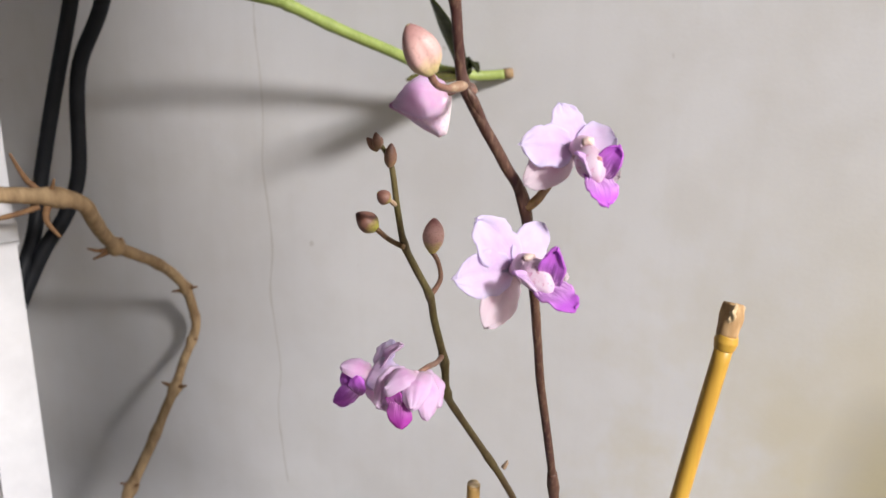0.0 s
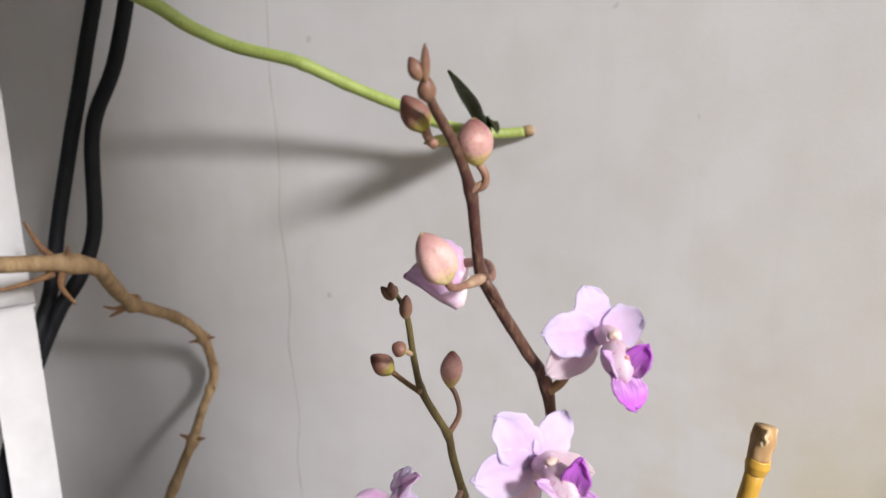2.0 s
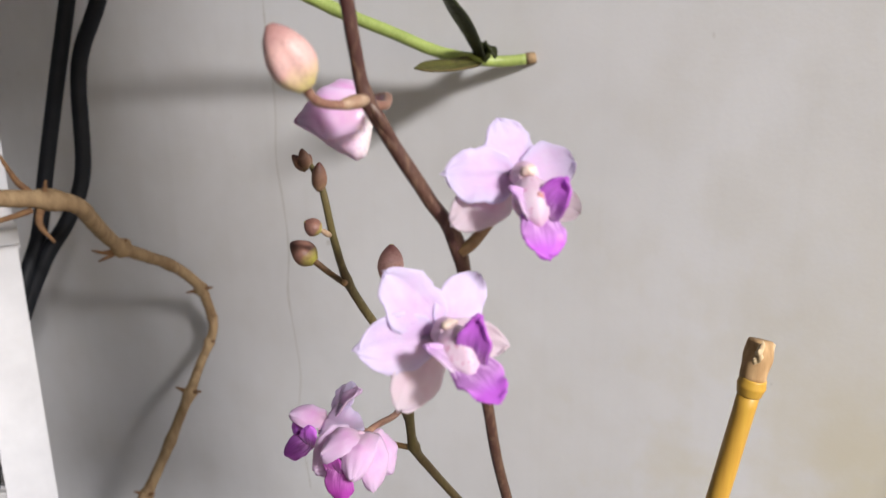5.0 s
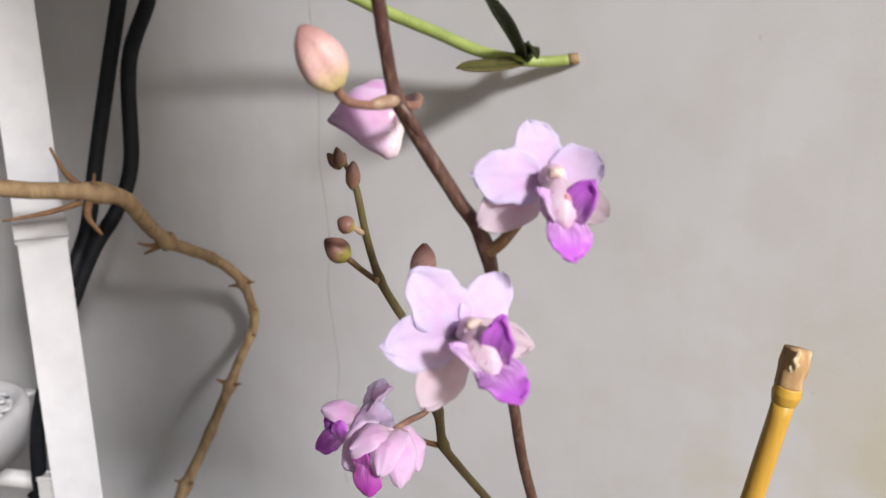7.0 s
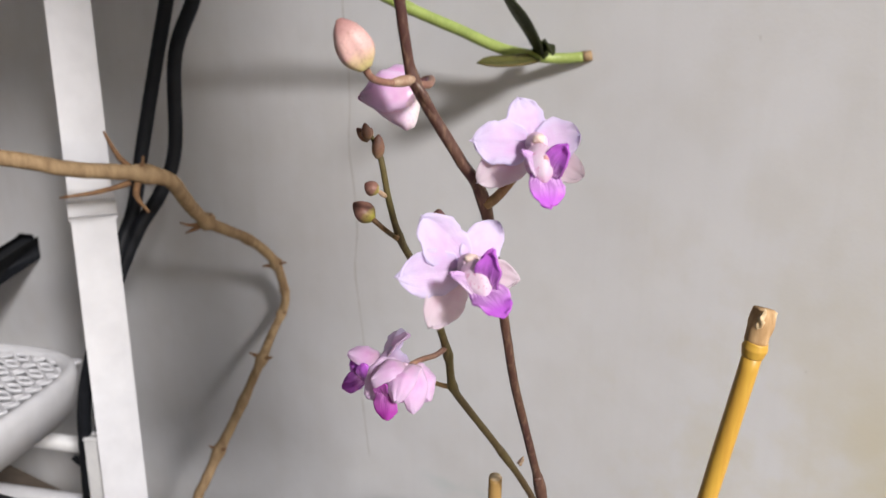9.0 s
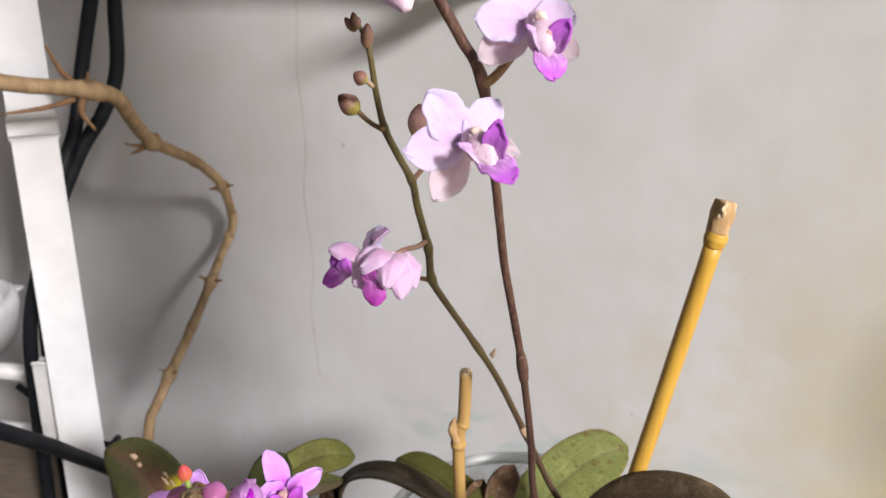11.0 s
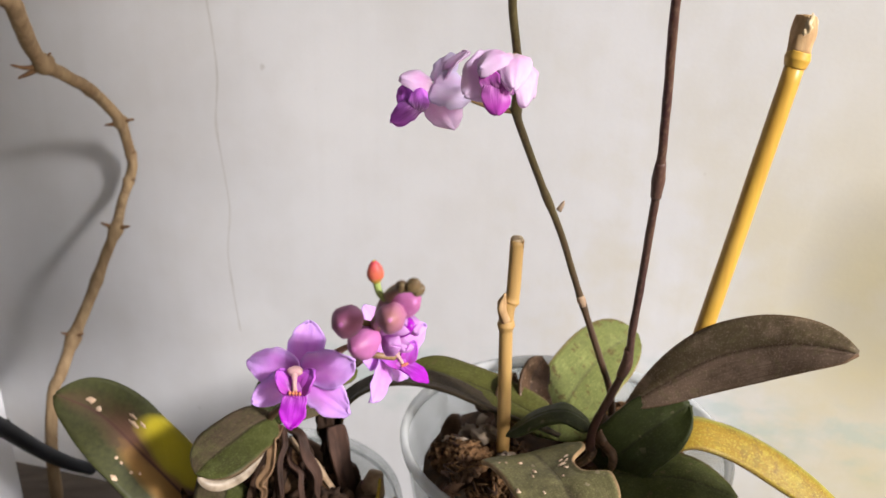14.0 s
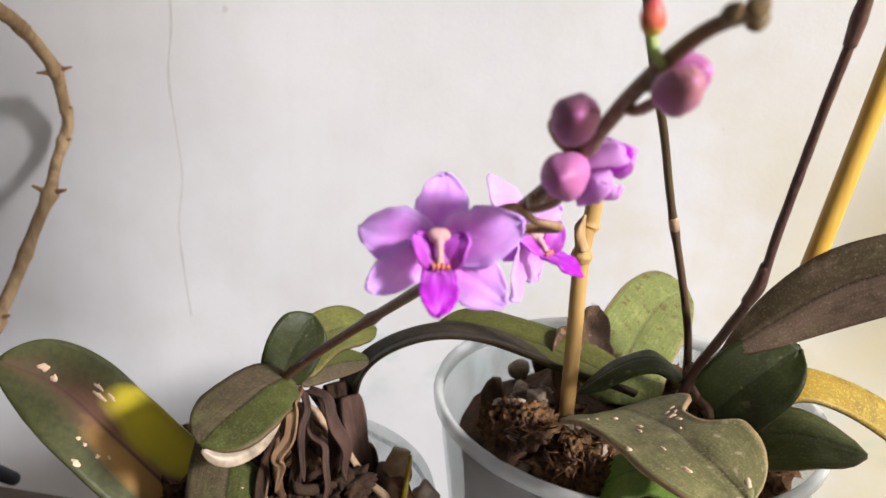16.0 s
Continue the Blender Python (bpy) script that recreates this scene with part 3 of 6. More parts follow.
def tube(bm, pts, radii, seg=12, n=8, wob=0.0, knots=()):
    """A swept tube; knots: (where 0..1, how wide, how much thicker)."""
    line = curve_points(pts, n)
    rad = spread(radii, len(line))
    uv = bm.loops.layers.uv.verify()
    side = None
    rings = []
    for i, p in enumerate(line):
        t = (line[min(i + 1, len(line) - 1)] - line[max(i - 1, 0)]).normalized()
        if side is None:
            side = t.orthogonal().normalized()
        side = (side - t * side.dot(t)).normalized()
        up = t.cross(side)
        u = i / (len(line) - 1)
        r = rad[i] * (1 + sum(h * math.exp(-(((u - w) / s) ** 2)) for w, s, h in knots))
        ring = []
        for k in range(seg):
            a = 2 * math.pi * k / seg
            q = r * (1 + wob * noise.noise(p * 180 + Vector((math.cos(a), math.sin(a), 0)) * 1.3))
            ring.append(bm.verts.new(p + (side * math.cos(a) + up * math.sin(a)) * q))
        rings.append(ring)
    for i in range(len(rings) - 1):
        for k in range(seg):
            f = bm.faces.new((rings[i][k], rings[i][(k + 1) % seg], rings[i + 1][(k + 1) % seg], rings[i + 1][k]))
            for lo, (a, b) in zip(f.loops, ((i, k), (i, k + 1), (i + 1, k + 1), (i + 1, k))):
                lo[uv].uv = (a / len(rings), b / seg)
    bm.faces.new(reversed(rings[0]))
    bm.faces.new(rings[-1])
    return bm


def solid(bm, rows, thick, uvs):
    """A closed thin sheet from a grid of points (rows of Vectors): front, back and edge."""
    uv = bm.loops.layers.uv.verify()
    nu, nv = len(rows), len(rows[0])

    def nrm(i, j):
        a = rows[min(i + 1, nu - 1)][j] - rows[max(i - 1, 0)][j]
        b = rows[i][min(j + 1, nv - 1)] - rows[i][max(j - 1, 0)]
        c = a.cross(b)
        return c.normalized() if c.length > 1e-12 else Vector((0, 0, 1))

    front = [[bm.verts.new(rows[i][j] + nrm(i, j) * thick * 0.5) for j in range(nv)] for i in range(nu)]
    back = [[bm.verts.new(rows[i][j] - nrm(i, j) * thick * 0.5) for j in range(nv)] for i in range(nu)]

    def face(vs, ids):
        f = bm.faces.new(vs)
        for lo, (i, j) in zip(f.loops, ids):
            lo[uv].uv = uvs(i, j)

    for i in range(nu - 1):
        for j in range(nv - 1):
            ids = [(i, j), (i + 1, j), (i + 1, j + 1), (i, j + 1)]
            face([front[a][b] for a, b in ids], ids)
            face([back[a][b] for a, b in reversed(ids)], ids[::-1])
    rim = [(i, 0) for i in range(nu)] + [(nu - 1, j) for j in range(1, nv)] + [(i, nv - 1) for i in range(nu - 2, -1, -1)] + [(0, j) for j in range(nv - 2, 0, -1)]
    for a, b in zip(rim, rim[1:] + rim[:1]):
        ids = [a, b, b, a]
        face([front[a[0]][a[1]], back[a[0]][a[1]], back[b[0]][b[1]], front[b[0]][b[1]]], [a, a, b, b])
    return bm


def tepal(base, tip, width, face, cup=0.15, arch=0.1, hook=0.0, fat=0.62, narrow=0.32, ruffle=0.03, thick=0.00035, seed=0, nu=22, nv=19):
    """A petal from base to tip, its front towards face; cup folds its sides forwards, arch bows it along its length, hook bends its end."""
    base, tip, face = Vector(base), Vector(tip), Vector(face)
    along = tip - base
    long = along.length
    along.normalize()
    front = (face - along * face.dot(along)).normalized()
    side = along.cross(front)
    rows = []
    for i in range(nu):
        u = math.sin(0.5 * math.pi * i / (nu - 1))
        # a narrow claw, wide beyond the middle, a blunt round end
        w = width * 0.5 * (narrow * (1 - u) ** 2 + math.sin(math.pi * min(1, u**fat)) ** 0.43 * (1 - narrow * (1 - u) ** 3))
        if i == nu - 1:
            w = width * 0.03
        row = []
        for j in range(nv):
            v = 2 * j / (nv - 1) - 1
            rim = abs(v) ** 3
            hand = math.copysign(2.0, v)
            h = cup * width * (v * v) * (0.4 + 0.6 * u) + arch * long * math.sin(math.pi * u) + hook * long * max(0, u - 0.45) ** 2
            # waves along the rim, a groove at the rib, soft dents
            h += ruffle * width * rim * (math.sin(u * 11 + seed * 2.3 + v * 2) + 0.6 * math.sin(u * 24 + seed * 4.1 + hand))
            h -= 0.035 * width * math.exp(-((v / 0.14) ** 2)) * (1 - u)
            h += 0.05 * width * noise.noise(Vector((u * 2.4 + seed * 7, v * 1.7, seed))) + 0.012 * width * noise.noise(Vector((u * 8, v * 7, seed * 2.2)))
            e = 1 + 0.15 * noise.noise(Vector((u * 3.6, hand, seed * 3.1))) + 0.07 * noise.noise(Vector((u * 11, hand, seed * 1.7))) + 0.04 * noise.noise(Vector((u * 27, hand, seed)))
            end = max(0, u - 0.5)
            bow = (-0.06 * v * v + 0.12 * noise.noise(Vector((v * 2.2, seed * 1.3, 5.0))) + 0.07 * noise.noise(Vector((v * 6.5, seed * 2.1, 9.0)))) * long * end
            row.append(base + along * (long * u + bow) + side * (w * v * e) + front * h)
        rows.append(row)
    return solid(blank(), rows, thick, lambda i, j: (math.sin(0.5 * math.pi * i / (nu - 1)), j / (nv - 1)))


def bud_mesh(base, tip, radius, blunt=0.8, ridge=0.05, lobes=3, seg=20, rings=14, cleft=0.0, bm=None):
    """A bud round the line from its base to its tip, with shallow ridges where the sepals meet."""
    base, tip = Vector(base), Vector(tip)
    t = (tip - base).normalized()
    s = t.orthogonal().normalized()
    w = t.cross(s)
    bm = bm or blank()
    uv = bm.loops.layers.uv.verify()
    long = (tip - base).length
    grid = []
    for i in range(rings + 1):
        u = i / rings
        r = radius * max(0.02, math.sin(math.pi * min(0.985, max(0.03, u)) ** blunt)) ** 0.60
        row = []
        for k in range(seg):
            a = 2 * math.pi * k / seg
            g = 1 - ridge * (abs(math.cos(a * lobes / 2)) ** 14) * math.sin(math.pi * u) ** 0.5 + 0.04 * math.sin(a * 2 + 1.0)
            c = -cleft * long * (abs(math.cos(a * lobes / 2)) ** 4) * u**6
            out = s * math.cos(a) + w * math.sin(a)
            g *= 1 + 0.10 * noise.noise(out * 1.3 + base * 900 + t * u * 1.5) + 0.03 * noise.noise(out * 5 + base * 500 + t * u * 6)
            row.append(bm.verts.new(base + t * (long * u + c) + out * r * g))
        grid.append(row)
    for i in range(rings):
        for k in range(seg):
            f = bm.faces.new((grid[i][k], grid[i][(k + 1) % seg], grid[i + 1][(k + 1) % seg], grid[i + 1][k]))
            for lo, (a, b) in zip(f.loops, ((i, k), (i, k + 1), (i + 1, k + 1), (i + 1, k))):
                lo[uv].uv = (a / rings, b / seg)
    bm.faces.new(reversed(grid[0]))
    bm.faces.new(grid[-1])
    return bm


def loft(bm, rows, up, side, seg=24, n=4):
    """A closed body through upright oval rings: (centre, half height, half depth) for each."""
    up, side = Vector(up).normalized(), Vector(side).normalized()
    line = curve_points([r[0] for r in rows], n)
    tall, deep = spread([r[1] for r in rows], len(line)), spread([r[2] for r in rows], len(line))
    uv = bm.loops.layers.uv.verify()
    rings = []
    for i, p in enumerate(line):
        ring = []
        for k in range(seg):
            a = 2 * math.pi * k / seg
            q = 1 + 0.05 * noise.noise(Vector((math.cos(a) * 2, math.sin(a) * 2, i * 0.3))) + 0.02 * noise.noise(Vector((math.cos(a) * 6, math.sin(a) * 6, i * 0.9)))
            ring.append(bm.verts.new(p + (up * math.cos(a) * tall[i] + side * math.sin(a) * deep[i]) * q))
        rings.append(ring)
    for i in range(len(rings) - 1):
        for k in range(seg):
            f = bm.faces.new((rings[i][k], rings[i][(k + 1) % seg], rings[i + 1][(k + 1) % seg], rings[i + 1][k]))
            for lo, (a, b) in zip(f.loops, ((i, k), (i, k + 1), (i + 1, k + 1), (i + 1, k))):
                lo[uv].uv = (a / len(rings), b / seg)
    bm.faces.new(reversed(rings[0]))
    bm.faces.new(rings[-1])
    bmesh.ops.recalc_face_normals(bm, faces=bm.faces[:])
    return bm


def leaf_mesh(spine, width, up, fold=0.25, tip=0.5, claw=0.35, thick=0.0013, ups=None, bite=None, wave=0.03, n=6, nv=13, seed=0, grid=None, rise=0.6):
    """A strap leaf along a line. up: the way its upper side faces (ups: one for each end); fold: how its halves rise from the rib;
    bite: (where, how wide, how deep) a piece is gone from one edge."""
    line = curve_points(spine, n)
    count = len(line)
    rows = []
    for i, p in enumerate(line):
        u = i / (count - 1)
        t = (line[min(i + 1, count - 1)] - line[max(i - 1, 0)]).normalized()
        h = Vector(up) if ups is None else Vector(ups[0]).lerp(Vector(ups[1]), u)
        nn = (h - t * h.dot(t)).normalized()
        side = t.cross(nn)
        w = width * 0.5 * (claw * (1 - u / 0.55) ** 2 + (1 - (1 - min(1, u / 0.55)) ** 2) ** rise if u < 0.55 else (1 - ((u - 0.55) / 0.45) ** (1 / tip)) ** 0.62 if u < 1 else 0.0)
        w = max(w, width * 0.025)
        row = []
        for j in range(nv):
            v = 2 * j / (nv - 1) - 1
            wv = w
            if bite and v * bite[3] > 0:
                wv = w * (1 - bite[2] * math.exp(-(((u - bite[0]) / bite[1]) ** 4)))
            lift = fold * wv * (abs(v) ** 1.3 - 0.25 * v * v) + wave * width * math.sin(u * 9 + seed) * v * abs(v)
            lift += 0.02 * width * noise.noise(Vector((u * 4, v * 2, seed * 5.3)))
            row.append(p + side * (wv * v * (1 + 0.03 * noise.noise(Vector((u * 7, v * 3, seed))))) + nn * lift)
        rows.append(row)
    if grid is not None:
        grid.extend(rows)
    return solid(blank(), rows, thick, lambda i, j: (i / (count - 1), j / (nv - 1)))


def scar(parent, grid, u, v, size, seed, long=1.0, name="scar"):
    """A pale dry scar on a leaf whose grid of points is given."""
    i, j = min(len(grid) - 2, max(1, round(u * (len(grid) - 1)))), min(len(grid[0]) - 2, max(1, round(v * (len(grid[0]) - 1))))
    p = grid[i][j]
    a, b = (grid[i + 1][j] - grid[i - 1][j]).normalized(), (grid[i][j + 1] - grid[i][j - 1]).normalized()
    m = Matrix((a, b, a.cross(b))).transposed()
    bm = blank()
    for v in bmesh.ops.create_icosphere(bm, subdivisions=2, radius=1.0)["verts"]:
        q = v.co * (1 + 0.5 * noise.noise(v.co * 1.7 + Vector((seed * 2.3, 0, 0))))
        v.co = p + m @ Vector((q.x * size * long, q.y * size, q.z * 0.0011))
    part(name, bm, SCAR, parent, "pale dry scar")


def lump(centre, size, seed, turn=(0, 0, 0), rough=0.35, div=2, bm=None, freq=1.6):
    """An uneven chunk."""
    bm = bm or blank()
    made = bmesh.ops.create_icosphere(bm, subdivisions=div, radius=1.0)["verts"]
    m = Euler([radians(a) for a in turn]).to_matrix()
    for v in made:
        q = v.co.copy()
        k = 1 + rough * noise.noise(q * freq + Vector((seed * 3.7, seed, -seed))) + 0.4 * rough * noise.noise(q * freq * 3 + Vector((seed, 0, 0)))
        v.co = Vector(centre) + m @ Vector((q.x * size[0] * k, q.y * size[1] * k, q.z * size[2] * k))
    return bm


def box(lo, hi, bevel=0.0, seg=2):
    bm = blank()
    bmesh.ops.create_cube(bm, size=1.0)
    for v in bm.verts:
        v.co = Vector([lo[k] + (v.co[k] + 0.5) * (hi[k] - lo[k]) for k in range(3)])
    if bevel:
        bmesh.ops.bevel(bm, geom=bm.edges[:], offset=bevel, segments=seg, affect="EDGES", profile=0.6)
    return bm


def beam(a, b, wide, deep, across, bevel=0.002):
    """A bar of rectangular section from a to b; across: the way its wide side runs."""
    a, b = Vector(a), Vector(b)
    t = (b - a).normalized()
    s = (Vector(across) - t * Vector(across).dot(t)).normalized()
    w = t.cross(s)
    bm = blank()
    bmesh.ops.create_cube(bm, size=1.0)
    long = (b - a).length
    for v in bm.verts:
        v.co = (a + b) / 2 + t * v.co.z * long + s * v.co.x * wide + w * v.co.y * deep
    bmesh.ops.bevel(bm, geom=bm.edges[:], offset=bevel, segments=3, affect="EDGES", profile=0.6)
    return bm


# ---- the setting ----
WALL_Y, WALL_S = 0.589, -0.38
SHELF_Z, LEDGE_Z = -0.105, -0.040


def wall_at(x, off=0.0):
    return WALL_Y + WALL_S * x - off


def slab_wall(x0, x1, z0, z1, thick):
    bm = blank()
    pts = [(x0, wall_at(x0)), (x1, wall_at(x1)), (x1 + thick * 0.36, wall_at(x1) + thick * 0.94), (x0 + thick * 0.36, wall_at(x0) + thick * 0.94)]
    low = [bm.verts.new((x, y, z0)) for x, y in pts]
    high = [bm.verts.new((x, y, z1)) for x, y in pts]
    bm.faces.new(reversed(low))
    bm.faces.new(high)
    for k in range(4):
        bm.faces.new((low[k], low[(k + 1) % 4], high[(k + 1) % 4], high[k]))
    bmesh.ops.recalc_face_normals(bm, faces=bm.faces[:])
    return bm


wall = tagged(part("wall_north", slab_wall(-1.6, 1.6, -0.95, 2.4, 0.12), WALL, smooth=False), "pale grey painted plaster wall with faint stains and a crack", "wall", kind="structure")
bm = box((-2.4, -3.0, -1.05), (2.4, 1.4, -0.95))
tagged(part("floor", bm, CONCRETE, smooth=False), "grey concrete floor", "floor", kind="structure")
bm = box((-1.72, -1.3, 2.4), (1.9, 1.4, 2.5))
tagged(part("ceiling", bm, WALL, smooth=False), "plain grey plaster ceiling", "ceiling", kind="structure")
bm = box((-1.72, -1.18, -0.95), (-1.6, 1.3, 2.4))
tagged(part("wall_west", bm, WALL, smooth=False), "pale grey plaster side wall", "wall", kind="structure")

bm = box((-1.72, -1.3, -0.95), (0.55, -1.18, 2.4))
tagged(part("wall_south", bm, WALL, smooth=False), "plain grey plaster wall behind", "wall", kind="structure")

# unseen boards added, hung from the ceiling near the opening to shade the wall
def along_wall(a, off):
    """A place from metres along the wall to the right of its middle and metres out from it."""
    return Vector((0.935 * a - 0.355 * off, WALL_Y - 0.355 * a - 0.935 * off, 0))


def hanging(bm, a0, a1, z0, z1, off=0.38, thick=0.012):
    foot = [along_wall(a, o) for a, o in ((a0, off), (a1, off), (a1, off + thick), (a0, off + thick))]
    low = [bm.verts.new((p.x, p.y, z0)) for p in foot]
    high = [bm.verts.new((p.x, p.y, z1)) for p in foot]
    bm.faces.new(low), bm.faces.new(high)
    for k in range(4):
        bm.faces.new((low[k], low[(k + 1) % 4], high[(k + 1) % 4], high[k]))
    return bm


bm = hanging(hanging(hanging(blank(), 0.270, 0.400, 0.345, 2.4, 0.38), 0.575, 0.83, 0.732, 0.870, 0.60), 0.30, 0.755, 0.870, 2.4, 0.60)
bmesh.ops.recalc_face_normals(bm, faces=bm.faces[:])
tagged(part("added_shade_boards", bm, WALL, smooth=False), "plain grey unseen boards added to shade part of the wall", "wall", kind="structure")

# the board under everything, cut along the wall
bm = blank()
xs = (-1.3, 0.9)
low = [bm.verts.new((x, y, SHELF_Z - 0.03)) for x, y in ((xs[0], -0.1), (xs[1], -0.1), (xs[1], wall_at(xs[1], 0.098)), (xs[0], wall_at(xs[0], 0.098)))]
high = [bm.verts.new((v.co.x, v.co.y, SHELF_Z)) for v in low]
bm.faces.new(reversed(low)), bm.faces.new(high)
for k in range(4):
    bm.faces.new((low[k], low[(k + 1) % 4], high[(k + 1) % 4], high[k]))
shelf = tagged(part("shelf_board", bm, SHELF, smooth=False), "weathered grey-brown wooden board along the wall", "shelf", kind="structure")
ledge = tagged(part("ledge", box((-0.19, 0.12, SHELF_Z), (0.24, 0.43, LEDGE_Z), 0.003), CONCRETE, smooth=False), "low concrete ledge that carries the pots", "ledge", kind="structure")

# a hairline crack that wanders down the wall
crack_pts = []
for k in range(15):
    z = 0.45 - k * 0.033
    x = -0.157 + 0.0012 * k * 0.75 + 0.0016 * math.sin(k * 1.9) + 0.001 * math.sin(k * 4.1)
    crack_pts.append((x, wall_at(x, 0.0002), z))
line = curve_points(crack_pts, 6)
bm = blank()
edge = [[bm.verts.new((p.x + s, wall_at(p.x + s, 0.00012), p.z)) for s in (-w, w)] for p, w in ((p, 0.0004 + 0.0009 * abs(noise.noise(p * 70))) for p in line)]
for a, b in zip(edge, edge[1:]):
    bm.faces.new((a[0], a[1], b[1], b[0]))
tagged(part("wall_crack", bm, CRACK), "hairline crack running down the plaster", "crack", kind="structure")

# ---- white rack at the wall: post, tray, rails ----
rack = thing("plant_rack", (-0.30, 0.56, SHELF_Z), "white plastic rack post with a perforated tray, standing on the board", "rack")
POST_A, POST_B = Vector((-0.3500, 0.6027, 0.60)), Vector((-0.2743, 0.4920, SHELF_Z))
post = part("post", beam(POST_A, POST_B, 0.0262, 0.006, (0.83, 0.55, 0), 0.0015), WHITE, rack, smooth=False)
part("collar", beam(POST_A.lerp(POST_B, 0.532), POST_A.lerp(POST_B, 0.546), 0.0264, 0.0062, (0.83, 0.55, 0), 0.0029), WHITE, rack, "slightly raised joint of the post", smooth=False)
part("clip", beam((-0.313, 0.520, 0.052), (-0.309, 0.514, -0.005), 0.009, 0.010, (1, 0, 0)), GREY_METAL, rack, smooth=False)


def tray():
    """A shallow tray with a rolled edge and rows of oval holes in its floor."""
    bm = blank()
    cx, cy, z = -0.462, 0.50, 0.080
    rx, ry = 0.105, 0.10
    prof = [(1.0, -0.034), (1.03, -0.008), (1.02, 0.0), (0.98, 0.002), (0.93, -0.004)]
    rings = []
    seg = 64
    for s, dz in prof:
        ring = []
        for k in range(seg):
            a = 2 * math.pi * k / seg
            c, q = math.cos(a), math.sin(a)
            px = rx * s * math.copysign(abs(c) ** 0.5, c)
            py = ry * s * math.copysign(abs(q) ** 0.5, q)
            ring.append(bm.verts.new((cx + px, cy + py, z + dz)))
        rings.append(ring)
    for a, b in zip(rings, rings[1:]):
        for k in range(seg):
            bm.faces.new((a[k], a[(k + 1) % seg], b[(k + 1) % seg], b[k]))
    bm.faces.new(reversed(rings[0]))
    bmesh.ops.recalc_face_normals(bm, faces=bm.faces[:])
    return bm


tray_ob = part("tray", tray(), WHITE, rack, "white tray with a rounded rim")


def mesh_floor():
    """The tray's net: wavy strips that leave oval holes between them."""
    bm = blank()
    for r in range(15):
        y0 = 0.41 + r * 0.0128
        for sgn in (0, 1):
            pts = []
            for k in range(25):
                x = -0.555 + k * 0.0078
                pts.append((x, y0 + 0.0045 * math.sin(k * math.pi / 2 + sgn * math.pi), 0.0755 + 0.0015 * math.cos(k * math.pi / 2)))
            tube(bm, pts, [0.0016], 6, 2)
    return bm


part("net", mesh_floor(), WHITE, tray_ob, "net of oval holes")
part("rail", tube(blank(), [(-0.62, 0.60, -0.005), (-0.34, 0.60, -0.008)], [0.007], 14, 2), GREY_METAL, rack)
part("rail", tube(blank(), [(-0.62, 0.60, -0.062), (-0.335, 0.60, -0.066)], [0.007], 14, 2), WHITE, rack)
part("leg", beam((-0.50, 0.60, 0.05), (-0.50, 0.60, SHELF_Z), 0.02, 0.012, (1, 0, 0)), WHITE, rack, smooth=False)

clamp = thing("black_clip", (-0.45, 0.62, 0.15), "small black plastic clip fixed to the wall", "clip")
part("body", beam((-0.566, wall_at(-0.566), 0.100), (-0.5575, 0.680, 0.088), 0.016, 0.022, (0, 0, 1), 0.004), RUBBER, clamp)

# ---- black cables ----


def cable(pts, radius, label):
    ob = tagged(part("power_cable", tube(blank(), pts, [radius], 16, 8), RUBBER), label, "cable", "cables by the rack")
    return ob


cable([(-0.240, 0.62, 0.60), (-0.2500, 0.607, 0.45), (-0.2665, 0.60, 0.3713), (-0.2830, 0.60, 0.3141), (-0.297, 0.595, 0.2541), (-0.3000, 0.58, 0.2115), (-0.3050, 0.560, 0.1793),
       (-0.322, 0.545, 0.115), (-0.3330, 0.540, 0.070), (-0.338, 0.54, 0.013), (-0.341, 0.54, -0.08), (-0.342, 0.54, SHELF_Z + 0.006)], 0.0052, "thick black rubber cable hanging behind the white post")
cable([(-0.215, 0.62, 0.60), (-0.2290, 0.607, 0.45), (-0.2449, 0.60, 0.3713), (-0.2666, 0.60, 0.3221), (-0.2706, 0.595, 0.255), (-0.2791, 0.585, 0.2238), (-0.2945, 0.572, 0.195),
       (-0.312, 0.556, 0.145), (-0.324, 0.548, 0.085), (-0.328, 0.548, 0.0), (-0.330, 0.55, -0.08), (-0.331, 0.55, SHELF_Z + 0.006)], 0.0052, "thick black rubber cable hanging in a loose curve beside its twin")
cable([(-0.285, 0.20, 0.225), (-0.252, 0.29, 0.165), (-0.2375, 0.38, 0.0855), (-0.2400, 0.4356, 0.0342), (-0.2445, 0.49, -0.0165), (-0.2480, 0.54, -0.0600), (-0.2505, 0.575, -0.0880), (-0.2515, 0.590, SHELF_Z + 0.005)], 0.0046, "stout black cable slanting down in front of the white post")
cable([(-0.395, 0.60, -0.02), (-0.36, 0.605, -0.055), (-0.325, 0.605, -0.075), (-0.312, 0.605, -0.066)], 0.0028, "thin dark wire with a hooked end below the rail")

